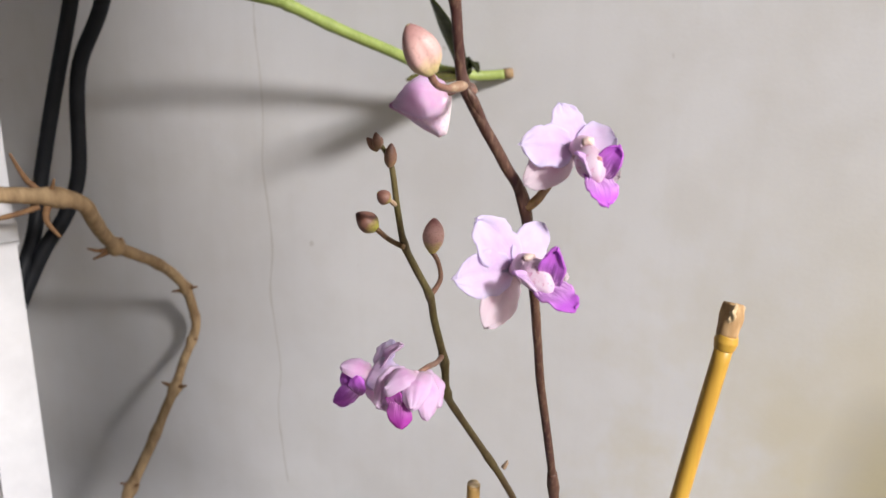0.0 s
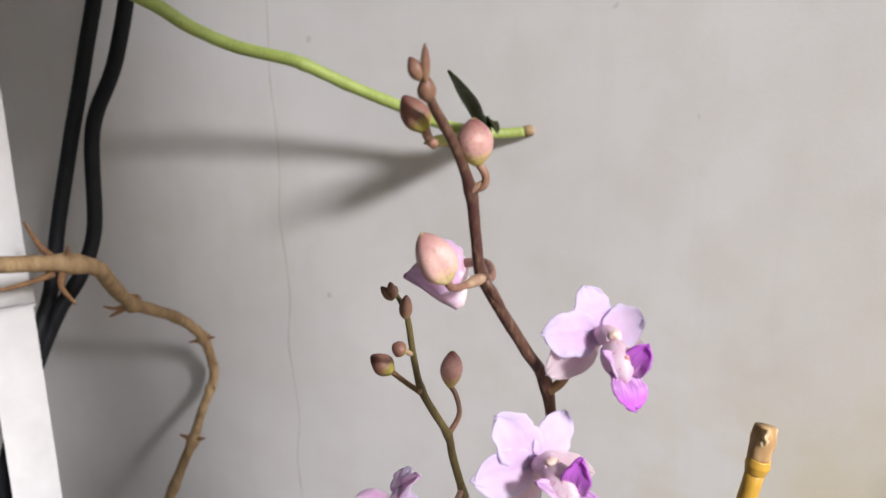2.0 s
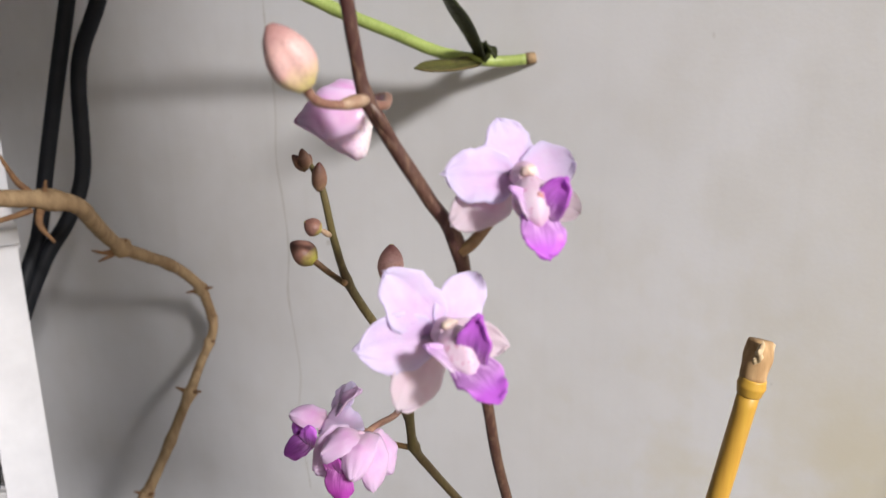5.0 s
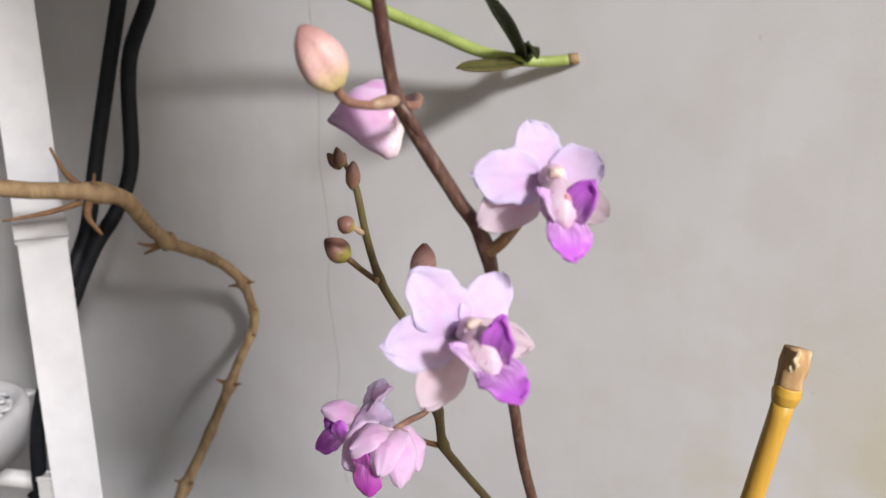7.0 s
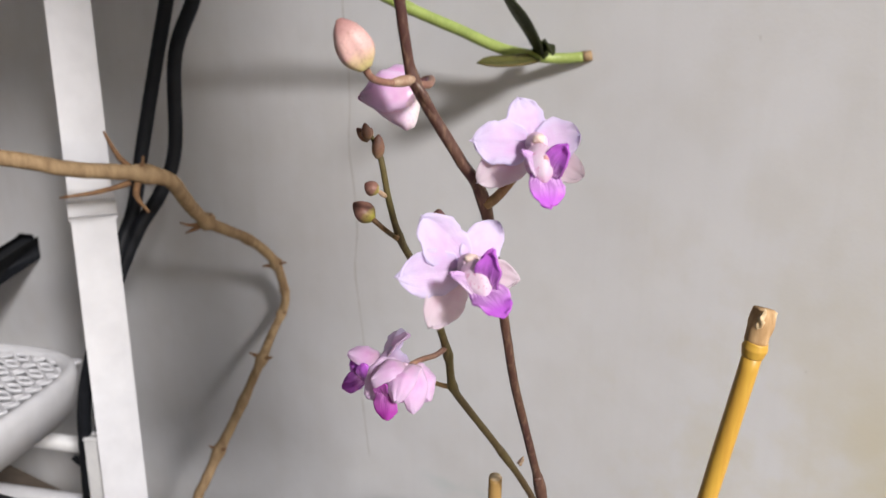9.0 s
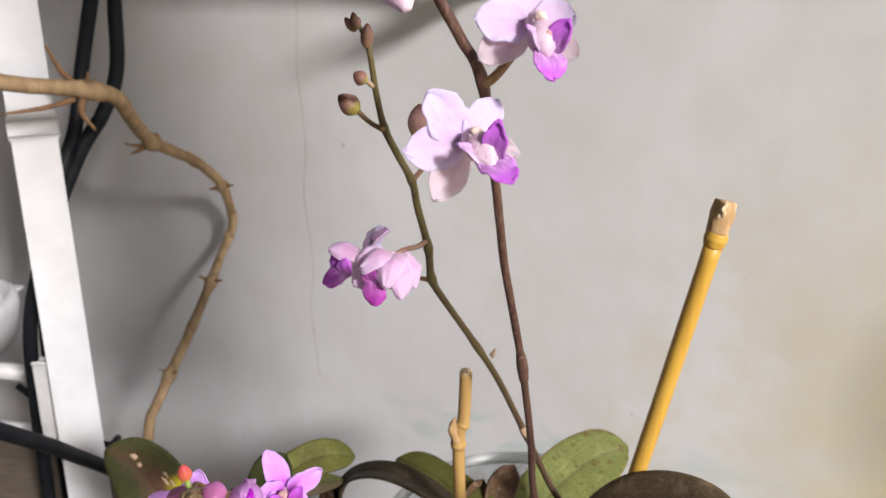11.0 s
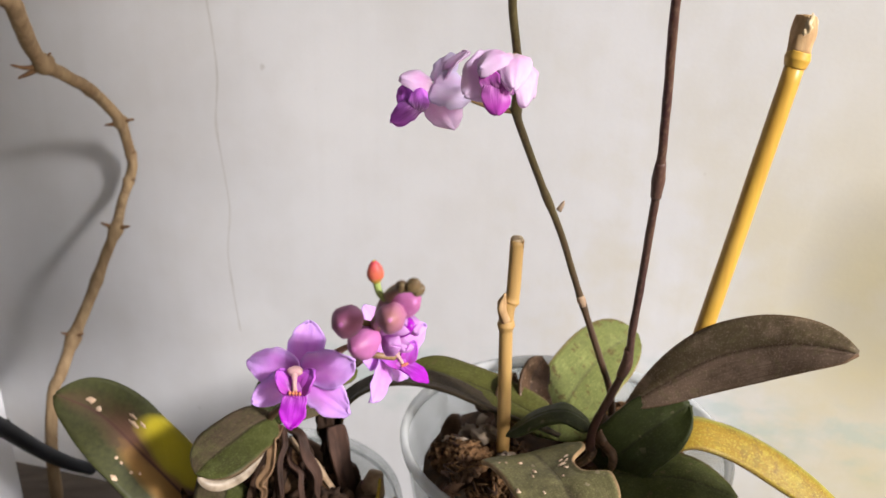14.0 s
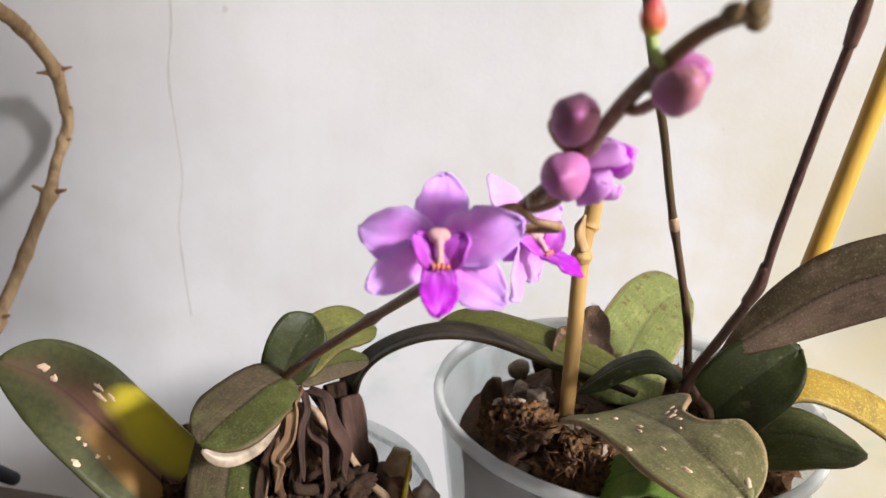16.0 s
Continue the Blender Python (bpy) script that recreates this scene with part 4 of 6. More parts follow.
# ---- the dry vine ----
vine = thing("dry_vine", (-0.266, 0.558, SHELF_Z), "bare tan woody vine twisting down in front of the wall", "vine")
V = [(-0.345, 0.43, 0.282), (-0.3, 0.46, 0.271), (-0.281, 0.485, 0.261), (-0.2640, 0.505, 0.256), (-0.2500, 0.518, 0.2525), (-0.2385, 0.527, 0.2470), (-0.2400, 0.5430, 0.2340), (-0.2442, 0.5660, 0.2169),
     (-0.2437, 0.5840, 0.2031), (-0.2359, 0.5960, 0.1943), (-0.2284, 0.6160, 0.1821), (-0.2227, 0.6340, 0.1675), (-0.2174, 0.6440, 0.1535), (-0.2160, 0.6530, 0.1334), (-0.2141, 0.6520, 0.1208), (-0.2176, 0.6500, 0.1077),
     (-0.2195, 0.6340, 0.0968), (-0.2186, 0.6090, 0.0853), (-0.2284, 0.6040, 0.0623), (-0.2367, 0.5900, 0.0385), (-0.2465, 0.5790, 0.0160), (-0.2529, 0.5640, -0.0042), (-0.2596, 0.5630, -0.0188), (-0.265, 0.560, -0.06), (-0.266, 0.558, SHELF_Z)]
cane = part("cane", tube(blank(), V, [0.0048, 0.0050, 0.0053, 0.0051, 0.0045, 0.0041, 0.0038, 0.0036, 0.0035, 0.0037, 0.0039, 0.0041, 0.0044], 14, 6, 0.10,
            ((0.17, 0.014, 0.35), (0.333, 0.010, 0.55), (0.42, 0.006, 0.20), (0.50, 0.007, 0.50), (0.56, 0.006, 0.22), (0.625, 0.007, 0.30), (0.71, 0.007, 0.60), (0.77, 0.006, 0.20), (0.835, 0.007, 0.50))), VINE, vine)


def thorn(a, b, r, mid=None):
    pts = [a, mid, b] if mid else [a, b]
    part("rootlet", tube(blank(), pts, [r, r * 0.85, r * 0.35], 8, 4, 0.2), THORN, vine)


thorn((-0.2530, 0.5170, 0.2520), (-0.2705, 0.5080, 0.2810), 0.0022, (-0.2625, 0.5100, 0.2640))
thorn((-0.2530, 0.5170, 0.2520), (-0.2455, 0.5100, 0.2290), 0.0025, (-0.2540, 0.5110, 0.2400))
thorn((-0.2530, 0.5170, 0.2520), (-0.2475, 0.5130, 0.2650), 0.0018)
thorn((-0.2570, 0.5110, 0.2480), (-0.2930, 0.4870, 0.2415), 0.0019, (-0.2730, 0.5010, 0.2435))
thorn((-0.2437, 0.5840, 0.2031), (-0.2602, 0.5740, 0.2041), 0.0017, (-0.2527, 0.5760, 0.2021))
thorn((-0.2457, 0.5840, 0.2011), (-0.2587, 0.5780, 0.1951), 0.0019)
thorn((-0.2437, 0.5840, 0.2051), (-0.2382, 0.5810, 0.2106), 0.0015)
thorn((-0.2457, 0.5840, 0.2061), (-0.2482, 0.5810, 0.2121), 0.0012)
thorn((-0.2174, 0.6440, 0.1535), (-0.2069, 0.6400, 0.1565), 0.0016)
thorn((-0.2184, 0.6440, 0.1525), (-0.2269, 0.6380, 0.1525), 0.0016)
thorn((-0.2187, 0.6090, 0.0850), (-0.2082, 0.6050, 0.0885), 0.0020)
thorn((-0.2187, 0.6090, 0.0850), (-0.2272, 0.6050, 0.0910), 0.0020)
thorn((-0.2462, 0.5790, 0.0165), (-0.2382, 0.5750, 0.0205), 0.0018)
thorn((-0.2462, 0.5790, 0.0165), (-0.2532, 0.5750, 0.0215), 0.0015)
thorn((-0.2174, 0.6500, 0.1085), (-0.2112, 0.6460, 0.1105), 0.0013)
thorn((-0.2150, 0.6530, 0.1280), (-0.2100, 0.6490, 0.1305), 0.0011)

# ---- the green shoot that leans on the wall ----
shoot = thing("green_shoot", (-0.33, 0.47, 0.50), "long fresh green shoot, its cut end against the wall", "plant")
part("stalk", tube(blank(), [(-0.3695, 0.5368, 0.5057), (-0.2949, 0.5513, 0.4595), (-0.2203, 0.5657, 0.4133), (-0.2018, 0.5694, 0.4028), (-0.1830, 0.5729, 0.3902), (-0.1563, 0.5756, 0.3787), (-0.1219, 0.5700, 0.3716), (-0.1098, 0.5697, 0.3673), (-0.0824, 0.5711, 0.3548), (-0.0545, 0.5712, 0.3437), (-0.0264, 0.5702, 0.3324), (-0.0020, 0.5705, 0.3278), (0.0103, 0.5744, 0.3266), (0.0244, 0.5755, 0.3277)], [0.0048, 0.0046, 0.0042, 0.0040, 0.0037, 0.0035, 0.0032], 12, 6, 0.06, ((0.52, 0.010, 0.16), (0.60, 0.010, 0.12))), GREEN_STEM, shoot)
part("cut_end", tube(blank(), [(0.0244, 0.5755, 0.3277), (0.0299, 0.5765, 0.3287)], [0.0034, 0.0030], 10, 2, 0.2), VINE, shoot, "dry brown cut end")
part("leaf", leaf_mesh([(-0.0027, 0.5729, 0.3288), (-0.0061, 0.5432, 0.3424), (-0.0109, 0.5075, 0.3580), (-0.0171, 0.4725, 0.3732)], 0.0130, (0.3, -0.35, 0.85), 0.3), LEAF_DARK, shoot, "small dark green leaf")
part("leaf", leaf_mesh([(-0.0026, 0.5707, 0.3270), (-0.0154, 0.5520, 0.3258), (-0.0351, 0.5328, 0.3264)], 0.0110, (0.1, -0.6, 0.8), 0.3), LEAF_MID, shoot, "small green leaf")
part("leaf", leaf_mesh([(-0.0013, 0.5702, 0.3313), (0.0037, 0.5602, 0.3363), (0.0077, 0.5522, 0.3303)], 0.0070, (0.6, -0.6, 0.4), 0.3), LEAF_DARK, shoot, "small dark green leaf")
part("node", lump((-0.0013, 0.5702, 0.3313), (0.0050, 0.0045, 0.0070), 3, (0, 20, 0), 0.5), LEAF_DARK, shoot, "dark leaf node")

# ---- pots ----


def clear_pot(name, centre, rim_r, foot_r, rim_z, foot_z, label, rim_m):
    ob = thing(name, (centre[0], centre[1], foot_z), label, "plant pot")
    cx, cy = centre

    def turned(prof, seg=56):
        bm = blank()
        rings = [[bm.verts.new((cx + r * math.cos(2 * math.pi * k / seg), cy + r * math.sin(2 * math.pi * k / seg), z)) for k in range(seg)] for r, z in prof]
        for a, b in zip(rings, rings[1:]):
            for k in range(seg):
                bm.faces.new((a[k], a[(k + 1) % seg], b[(k + 1) % seg], b[k]))
        return bm, rings

    bm, rings = turned([(foot_r * 0.5, foot_z + 0.001), (foot_r, foot_z), (foot_r + 0.001, foot_z + 0.004), (rim_r * 0.955, rim_z - 0.012), (rim_r * 0.965, rim_z - 0.004),
                        (rim_r * 0.95, rim_z - 0.004), (rim_r * 0.94, rim_z - 0.013), (foot_r - 0.001, foot_z + 0.006), (foot_r * 0.5, foot_z + 0.004)])
    bm.faces.new(reversed(rings[0])), bm.faces.new(rings[-1])
    wall_ob = part("pot_wall", bm, POT, ob)
    wall_ob.visible_shadow = False
    bm, rings = turned([(rim_r * 0.955, rim_z - 0.006), (rim_r * 0.995, rim_z - 0.005), (rim_r, rim_z - 0.002), (rim_r * 0.99, rim_z), (rim_r * 0.955, rim_z - 0.001), (rim_r * 0.945, rim_z - 0.004), (rim_r * 0.955, rim_z - 0.006)])
    bmesh.ops.remove_doubles(bm, verts=bm.verts[:], dist=1e-6)
    bmesh.ops.recalc_face_normals(bm, faces=bm.faces[:])
    part("rim", bm, rim_m, ob, "rolled milky rim")
    return ob


POT_R = (0.0415, 0.339)
POT_L = (-0.088, 0.345)
clear_pot("orchid_pot", POT_R, 0.0725, 0.052, 0.085, LEDGE_Z, "clear milky plastic orchid pot with a rolled rim, full of moss", POT_RIM)
clear_pot("orchid_pot", POT_L, 0.0590, 0.043, 0.050, LEDGE_Z, "clear plastic orchid pot with a thin rim", POT)


def growing_mix(name, centre, r, z_top, z_low, label, seed):
    """What the pot is filled with: a core, then chunks heaped over it."""
    ob = thing(name, (centre[0], centre[1], z_low), label, "potting mix")
    rnd = random.Random(seed)
    bm = blank()
    seg = 28
    rings = []
    for s, z in ((0.80, z_low), (0.92, z_top - 0.03), (0.97, z_top - 0.014), (0.72, z_top - 0.006), (0.35, z_top - 0.004)):
        rings.append([bm.verts.new((centre[0] + r * s * math.cos(2 * math.pi * k / seg), centre[1] + r * s * math.sin(2 * math.pi * k / seg),
                                    z + 0.003 * noise.noise(Vector((k * 0.7, s * 9, seed))))) for k in range(seg)])
    for a, b in zip(rings, rings[1:]):
        for k in range(seg):
            bm.faces.new((a[k], a[(k + 1) % seg], b[(k + 1) % seg], b[k]))
    bm.faces.new(reversed(rings[0])), bm.faces.new(rings[-1])
    part("packed_mix", bm, BARK, ob)
    for k in range(46):
        a, d = rnd.uniform(0, 6.28), r * 0.86 * math.sqrt(rnd.random())
        s = rnd.uniform(0.006, 0.013)
        c = (centre[0] + d * math.cos(a), centre[1] + d * math.sin(a), z_top - 0.008 + rnd.uniform(0, 0.008))
        kind = rnd.random()
        turn = (rnd.uniform(0, 360), rnd.uniform(0, 360), rnd.uniform(0, 360))
        if kind < 0.5:
            part("bark_chip", lump(c, (s, s * 0.7, s * 0.45), k + seed, turn, 0.4), BARK, ob)
        elif kind < 0.78:
            part("moss_tuft", lump(c, (s, s * 0.9, s * 0.7), k + seed, turn, 0.9, 3, None, 3.0), MOSS, ob)
        else:
            part("pebble", lump(c, (s * 0.42, s * 0.38, s * 0.32), k + seed, turn, 0.25), STONE if rnd.random() < 0.6 else ROOT, ob)
    return ob


mix_r = growing_mix("moss_and_bark", POT_R, 0.064, 0.078, LEDGE_Z + 0.008, "brown moss and bark with pale pebbles filling the clear pot", 5)
mix_l = growing_mix("bark_mix", POT_L, 0.053, 0.046, LEDGE_Z + 0.008, "dark bark chips and dead roots filling the clear pot", 11)
# a fluffy heap of moss on one side, with pale crumbs in it
for k in range(46):
    rnd = random.Random(700 + k)
    x, y = rnd.uniform(-0.018, 0.024), rnd.uniform(0.284, 0.332)
    if (x - POT_R[0]) ** 2 + (y - POT_R[1]) ** 2 > 0.058 ** 2:
        continue
    z = 0.079 + 0.012 * math.exp(-(((x + 0.004) / 0.016) ** 2 + ((y - 0.310) / 0.016) ** 2)) + rnd.uniform(-0.002, 0.002)
    r = rnd.uniform(0.0040, 0.0075)
    crumb = k % 9 == 4
    part("pebble" if crumb else "moss_tuft", lump((x, y, z + (0.003 if crumb else 0)), (r * 0.6, r * 0.5, r * 0.4) if crumb else (r, r * 0.9, r * 0.75), 40 + k, (k * 40, k * 70, 0), 0.4 if crumb else 0.55, 3 if crumb else 4, None, 1.8 if crumb else 3.4), STONE if crumb else (MOSS, BARK)[k % 5 == 2], mix_r)
for k in range(70):
    rnd = random.Random(1500 + k)
    p = Vector((rnd.uniform(-0.014, 0.022), rnd.uniform(0.288, 0.330), 0.086 + rnd.uniform(-0.002, 0.004)))
    p.z += 0.006 * math.exp(-(((p.x + 0.004) / 0.014) ** 2 + ((p.y - 0.310) / 0.014) ** 2))
    bow = [p + Vector((rnd.uniform(-0.004, 0.004), rnd.uniform(-0.004, 0.004), rnd.uniform(-0.003, 0.003))) for u in range(3)]
    part("moss_strand", tube(blank(), bow, [0.0003, 0.0005, 0.0002], 5, 5, 0.5), (MOSS, HUSK_RED)[k % 3 == 0], mix_r)
for k, (x, y, z, r) in enumerate([(0.003, 0.326, 0.092, 0.0042), (-0.006, 0.322, 0.092, 0.0034), (-0.001, 0.333, 0.089, 0.0045), (0.007, 0.336, 0.088, 0.0040), (-0.010, 0.328, 0.088, 0.0040), (0.030, 0.279, 0.086, 0.0045), (0.060, 0.312, 0.090, 0.006)]):
    part("pebble", lump((x, y, z), (r, r * 0.7, r * 0.75), 70 + k, (k * 50, 20, 0), 0.8, 3), STONE if k < 5 else ROOT, mix_r)

# ---- bamboo stakes ----


def stake(name, line, r, knots, label, mat=BAMBOO):
    ob = thing(name, line[0], label, "stake", "bamboo stakes")
    part("cane", tube(blank(), line, [r], 20, 14, 0.02, knots), mat, ob)
    return ob


sa = stake("bamboo_stake", [(0.0555, 0.312, LEDGE_Z + 0.01), (0.0700, 0.3090, 0.075), (0.0835, 0.306, 0.150), (0.1005, 0.3025, 0.2530)], 0.0034, (), "thick yellow bamboo stake with a brown jointed tip")
part("joint", tube(blank(), [(0.1002, 0.3026, 0.2510), (0.1007, 0.3025, 0.2540), (0.1012, 0.3024, 0.2565)], [0.0037, 0.0044, 0.0038], 20, 6), BAMBOO, sa, "swollen joint ring")
part("sheath_tip", tube(blank(), [(0.1009, 0.3025, 0.2555), (0.1020, 0.3040, 0.2625), (0.1029, 0.3052, 0.2675)], [0.0038, 0.0043, 0.0036], 18, 6, 0.18), BAMBOO_END, sa, "torn brown tip")
part("split", lump((0.1010, 0.3003, 0.2640), (0.0014, 0.0016, 0.0032), 4, (10, 10, 0), 0.8, 3), BAMBOO_PITH, sa, "pale splintered end")
part("stub", tube(blank(), [(0.1040, 0.3047, 0.2630), (0.1053, 0.3049, 0.2668)], [0.0026, 0.0019], 12, 3, 0.25), BAMBOO_PITH, sa, "pale stub of a cut side shoot")
sb = stake("bamboo_stake", [(0.0125, 0.3215, LEDGE_Z + 0.01), (0.0108, 0.3205, 0.095), (0.0090, 0.3185, 0.1485), (0.0108, 0.3185, 0.160), (0.0112, 0.3180, 0.1830)], 0.0027, ((0.70, 0.02, 0.22),), "short thin tan bamboo stake with a broken side shoot", BAMBOO_OLD)
part("joint", tube(blank(), [(0.0088, 0.3186, 0.1455), (0.0089, 0.3185, 0.1475), (0.0091, 0.3185, 0.1495)], [0.0029, 0.0036, 0.0030], 18, 5), BAMBOO_OLD, sb, "pale joint ring")
part("broken_shoot", tube(blank(), [(0.0082, 0.3165, 0.1500), (0.0066, 0.3160, 0.1560), (0.0072, 0.3155, 0.1620)], [0.0017, 0.0018, 0.0006], 14, 8, 0.8), BAMBOO_END, sb, "pale broken side shoot")
part("cut_top", tube(blank(), [(0.0112, 0.3180, 0.1828), (0.0112, 0.3180, 0.1840)], [0.0026, 0.0023], 14, 2, 0.2), BAMBOO_PITH, sb, "dry cut top")

# ---- flowers ----


def flower(plant, centre, face, tips, widths, lip_tip, lobes, mats, size, column_up, seed, cups=None, arches=None, hooks=None, label="", lip_wide=0.0075, lobe_wide=0.0065, column=1.0, lip_cup=0.14, left_lobe=1.0, throat=None, cap=None, throat_m=None, anther=None):
    """One orchid flower. tips: dorsal sepal, two petals, two lateral sepals; the lip and its side lobes stand out along face."""
    throat_m, anther = throat_m or LIP_THROAT, anther or ANTHER
    c, n = Vector(centre), Vector(face).normalized()
    up = Vector(column_up)
    up = (up - n * up.dot(n)).normalized()
    right = up.cross(n)
    pet, pet_back, lip_m, lobe_m, col_m = mats
    head = Vector(cap) if cap else c + n * size * 0.36 + up * size * 0.05
    root = part("flower", tube(blank(), [c - n * size * 0.10, c + n * size * 0.06, c.lerp(head, 0.62), head - n * size * 0.02],
                               [size * 0.050, size * 0.058 * column, size * 0.078 * column, size * 0.055 * column], 14, 6), col_m, plant, label)
    hooded = throat and throat_m is not LIP_THROAT
    if hooded:
        part("anther_cap", lump(head + up * size * 0.010, (size * 0.072, size * 0.048, size * 0.050), seed, (0, 0, 0), 0.12, 3), anther, root, "cream hood of the column")
        part("stalk", tube(blank(), [head + n * size * 0.02, head.lerp(Vector(throat), 0.45) + n * size * 0.045, head.lerp(Vector(throat), 0.85) + n * size * 0.03], [size * 0.034, size * 0.020, size * 0.024], 12, 5), anther, root, "narrow cream stalk under the hood")
    else:
        part("anther_cap", lump(head + up * size * 0.025 - n * size * 0.01, (size * 0.050 * column ** 0.5, size * 0.045 * column ** 0.5, size * 0.038 * column ** 0.5), seed, (0, 0, 0), 0.25, 3), anther, root)
    names = ("sepal", "petal", "petal", "sepal", "sepal")
    order = (0.00, 0.0006, 0.0006, -0.0006, -0.0006)
    for k, tip in enumerate(tips):
        if tip is None:
            continue
        t = Vector(tip)
        b = c + (t - c).normalized() * size * 0.035 + n * order[k]
        part(names[k], tepal(b, t, widths[k], n, cups[k] if cups else 0.05, arches[k] if arches else 0.04, hooks[k] if hooks else -0.06,
                             0.90 if k in (1, 2) else 0.86, 0.34, 0.03, 0.00035, seed + k), pet_back[k] if isinstance(pet_back, dict) and k in pet_back else pet, root)
    low = c + n * size * 0.10 - up * size * 0.05
    if throat:  # a pale basket that carries the lobes, and a fan in front of it
        gate, tip = Vector(throat), Vector(lip_tip)
        lip = part("lip", tepal(gate + (low - gate) * 0.12, tip, lip_wide, n * 0.75 + up * 0.65, 0.06, 0.07, -0.06, 1.10, 0.80, 0.06, 0.0004, seed + 9), lip_m, root, "striped violet lip")
        pale = throat_m is LIP_THROAT
        if pale:
            part("throat", bud_mesh(head - n * size * 0.10 - up * size * 0.02, gate + (tip - gate) * 0.20 + n * size * 0.02, size * 0.135, 0.85, 0.16, 4, 22, 14), throat_m, lip, "whitish spotted throat of the lip")
        else:
            part("throat", tepal(head - up * size * 0.06 - n * size * 0.05, gate + (tip - gate) * 0.14, lip_wide * 0.72, n * 0.85 + up * 0.4, 0.10, 0.06, 0.0, 0.8, 0.9, 0.03, 0.0005, seed + 10), throat_m, lip, "deep throat of the lip")
        feet = (gate - right * lip_wide * 0.22, gate + right * lip_wide * 0.24)
        if pale:
            part("callus", lump(head.lerp(gate, 0.52) + n * size * 0.10, (size * 0.026, size * 0.016, size * 0.026), seed + 4, (0, 0, 0), 0.5, 2), CALLUS, lip, "yellow spotted callus")
        else:
            for k in (-1.5, -0.5, 0.5, 1.5):
                part("callus", lump(gate + right * k * size * 0.030 + n * size * 0.05 + up * size * 0.025 * (k * k % 1 + 0.4), (size * 0.014, size * 0.016, size * 0.024), seed + 4 + int(k * 2), (0, 0, 0), 0.5, 2), CALLUS_DEEP, lip, "orange toothed callus")
    else:
        lip = part("lip", tepal(low, lip_tip, lip_wide, n * 0.5 + up * 0.85, lip_cup, -0.06, 0.10, 1.20, 0.40, 0.03, 0.0005, seed + 9), lip_m, root, "deep violet lip")
        feet = [low + right * s * size * 0.045 + n * size * 0.05 for s in (-1, 1)]
        part("callus", lump(low + n * size * 0.10 + up * size * 0.02, (size * 0.05, size * 0.05, size * 0.04), seed + 4, (0, 0, 0), 0.5, 2), CALLUS, lip, "yellow spotted callus")
    for s, foot, tip in zip((-1, 1), feet, lobes):
        part("side_lobe", tepal(foot, tip, lobe_wide * (left_lobe if s < 0 else 1.0), right * -s * 0.8 + n * (0.75 if throat else 0.25), 0.18, 0.10, 0.0, 0.9, 0.5, 0.03, 0.0005, seed + 12 + s), LOBE_BLUSH if left_lobe != 1.0 and s < 0 else lobe_m, lip)
    return root


def bud(plant, base, tip, r, mat, pedicel=None, ped_r=0.0009, ped_mat=None, name="bud", label="", blunt=0.8, ridge=0.06, cleft=0.0):
    ob = part(name, bud_mesh(base, tip, r, blunt, ridge, 3, 20, 14, cleft), mat, plant, label)
    if pedicel:
        part("pedicel", tube(blank(), pedicel, [ped_r * 1.15, ped_r, ped_r * 1.1], 10, 6, 0.06), ped_mat or PEDICEL, ob)
    return ob


def bract(plant, a, b, r, mat=None):
    part("bract", bud_mesh(a, b, r, 0.6, 0.1, 2, 10, 8), mat or BRACT, plant)


CROWN_R = (0.047, 0.303, 0.095)
orchid = thing("orchid", CROWN_R, "orchid with two tall stems of pale lavender flowers and buds", "orchid")
PALE = (PETAL_PALE, {3: PETAL_BACK, 4: PETAL_BACK}, LIP_PALE, LOBE_PALE, COLUMN_PALE)

# first stem
S1 = [(0.0440, 0.305, 0.092), (0.0410, 0.297, 0.112), (0.0415, 0.284, 0.133), (0.0424, 0.271, 0.155), (0.0408, 0.2645, 0.172), (0.0396, 0.2583, 0.190), (0.0374, 0.2500, 0.210), (0.0350, 0.2412, 0.230), (0.0318, 0.2330, 0.250), (0.0285, 0.2258, 0.270), (0.0255, 0.2190, 0.295), (0.0215, 0.2135, 0.3220),
      (0.0160, 0.2105, 0.3330), (0.0110, 0.2080, 0.3420), (0.0062, 0.2060, 0.3515), (0.0050, 0.2040, 0.3600), (0.0038, 0.2015, 0.3710), (0.0008, 0.1960, 0.3810), (-0.0028, 0.1905, 0.3890), (-0.0042, 0.1870, 0.3940)]
stem1 = part("flower_stem", tube(blank(), S1, [0.0019, 0.0016, 0.0014, 0.0013, 0.00125, 0.0012, 0.0012, 0.0012, 0.0012, 0.0013, 0.0014, 0.00135, 0.00125, 0.0012, 0.0011, 0.0010, 0.0008], 16, 8, 0.12,
             ((0.368, 0.010, 0.22), (0.158, 0.012, 0.25), (0.58, 0.012, 0.3), (0.737, 0.012, 0.25), (0.842, 0.01, 0.3))), STEM_A, orchid)
part("node_sheath", tube(blank(), [(0.0359, 0.2442, 0.2230), (0.0352, 0.2420, 0.2285), (0.0344, 0.2393, 0.2345)], [0.0016, 0.0019, 0.0014], 12, 5, 0.1), STEM_DARK, stem1, "papery sheath at the joint")
part("node_sheath", tube(blank(), [(0.0422, 0.2745, 0.1490), (0.0424, 0.2710, 0.1550), (0.0417, 0.2680, 0.1625)], [0.0018, 0.0021, 0.0015], 12, 5, 0.1), STEM_DARK, stem1, "papery sheath at the joint")
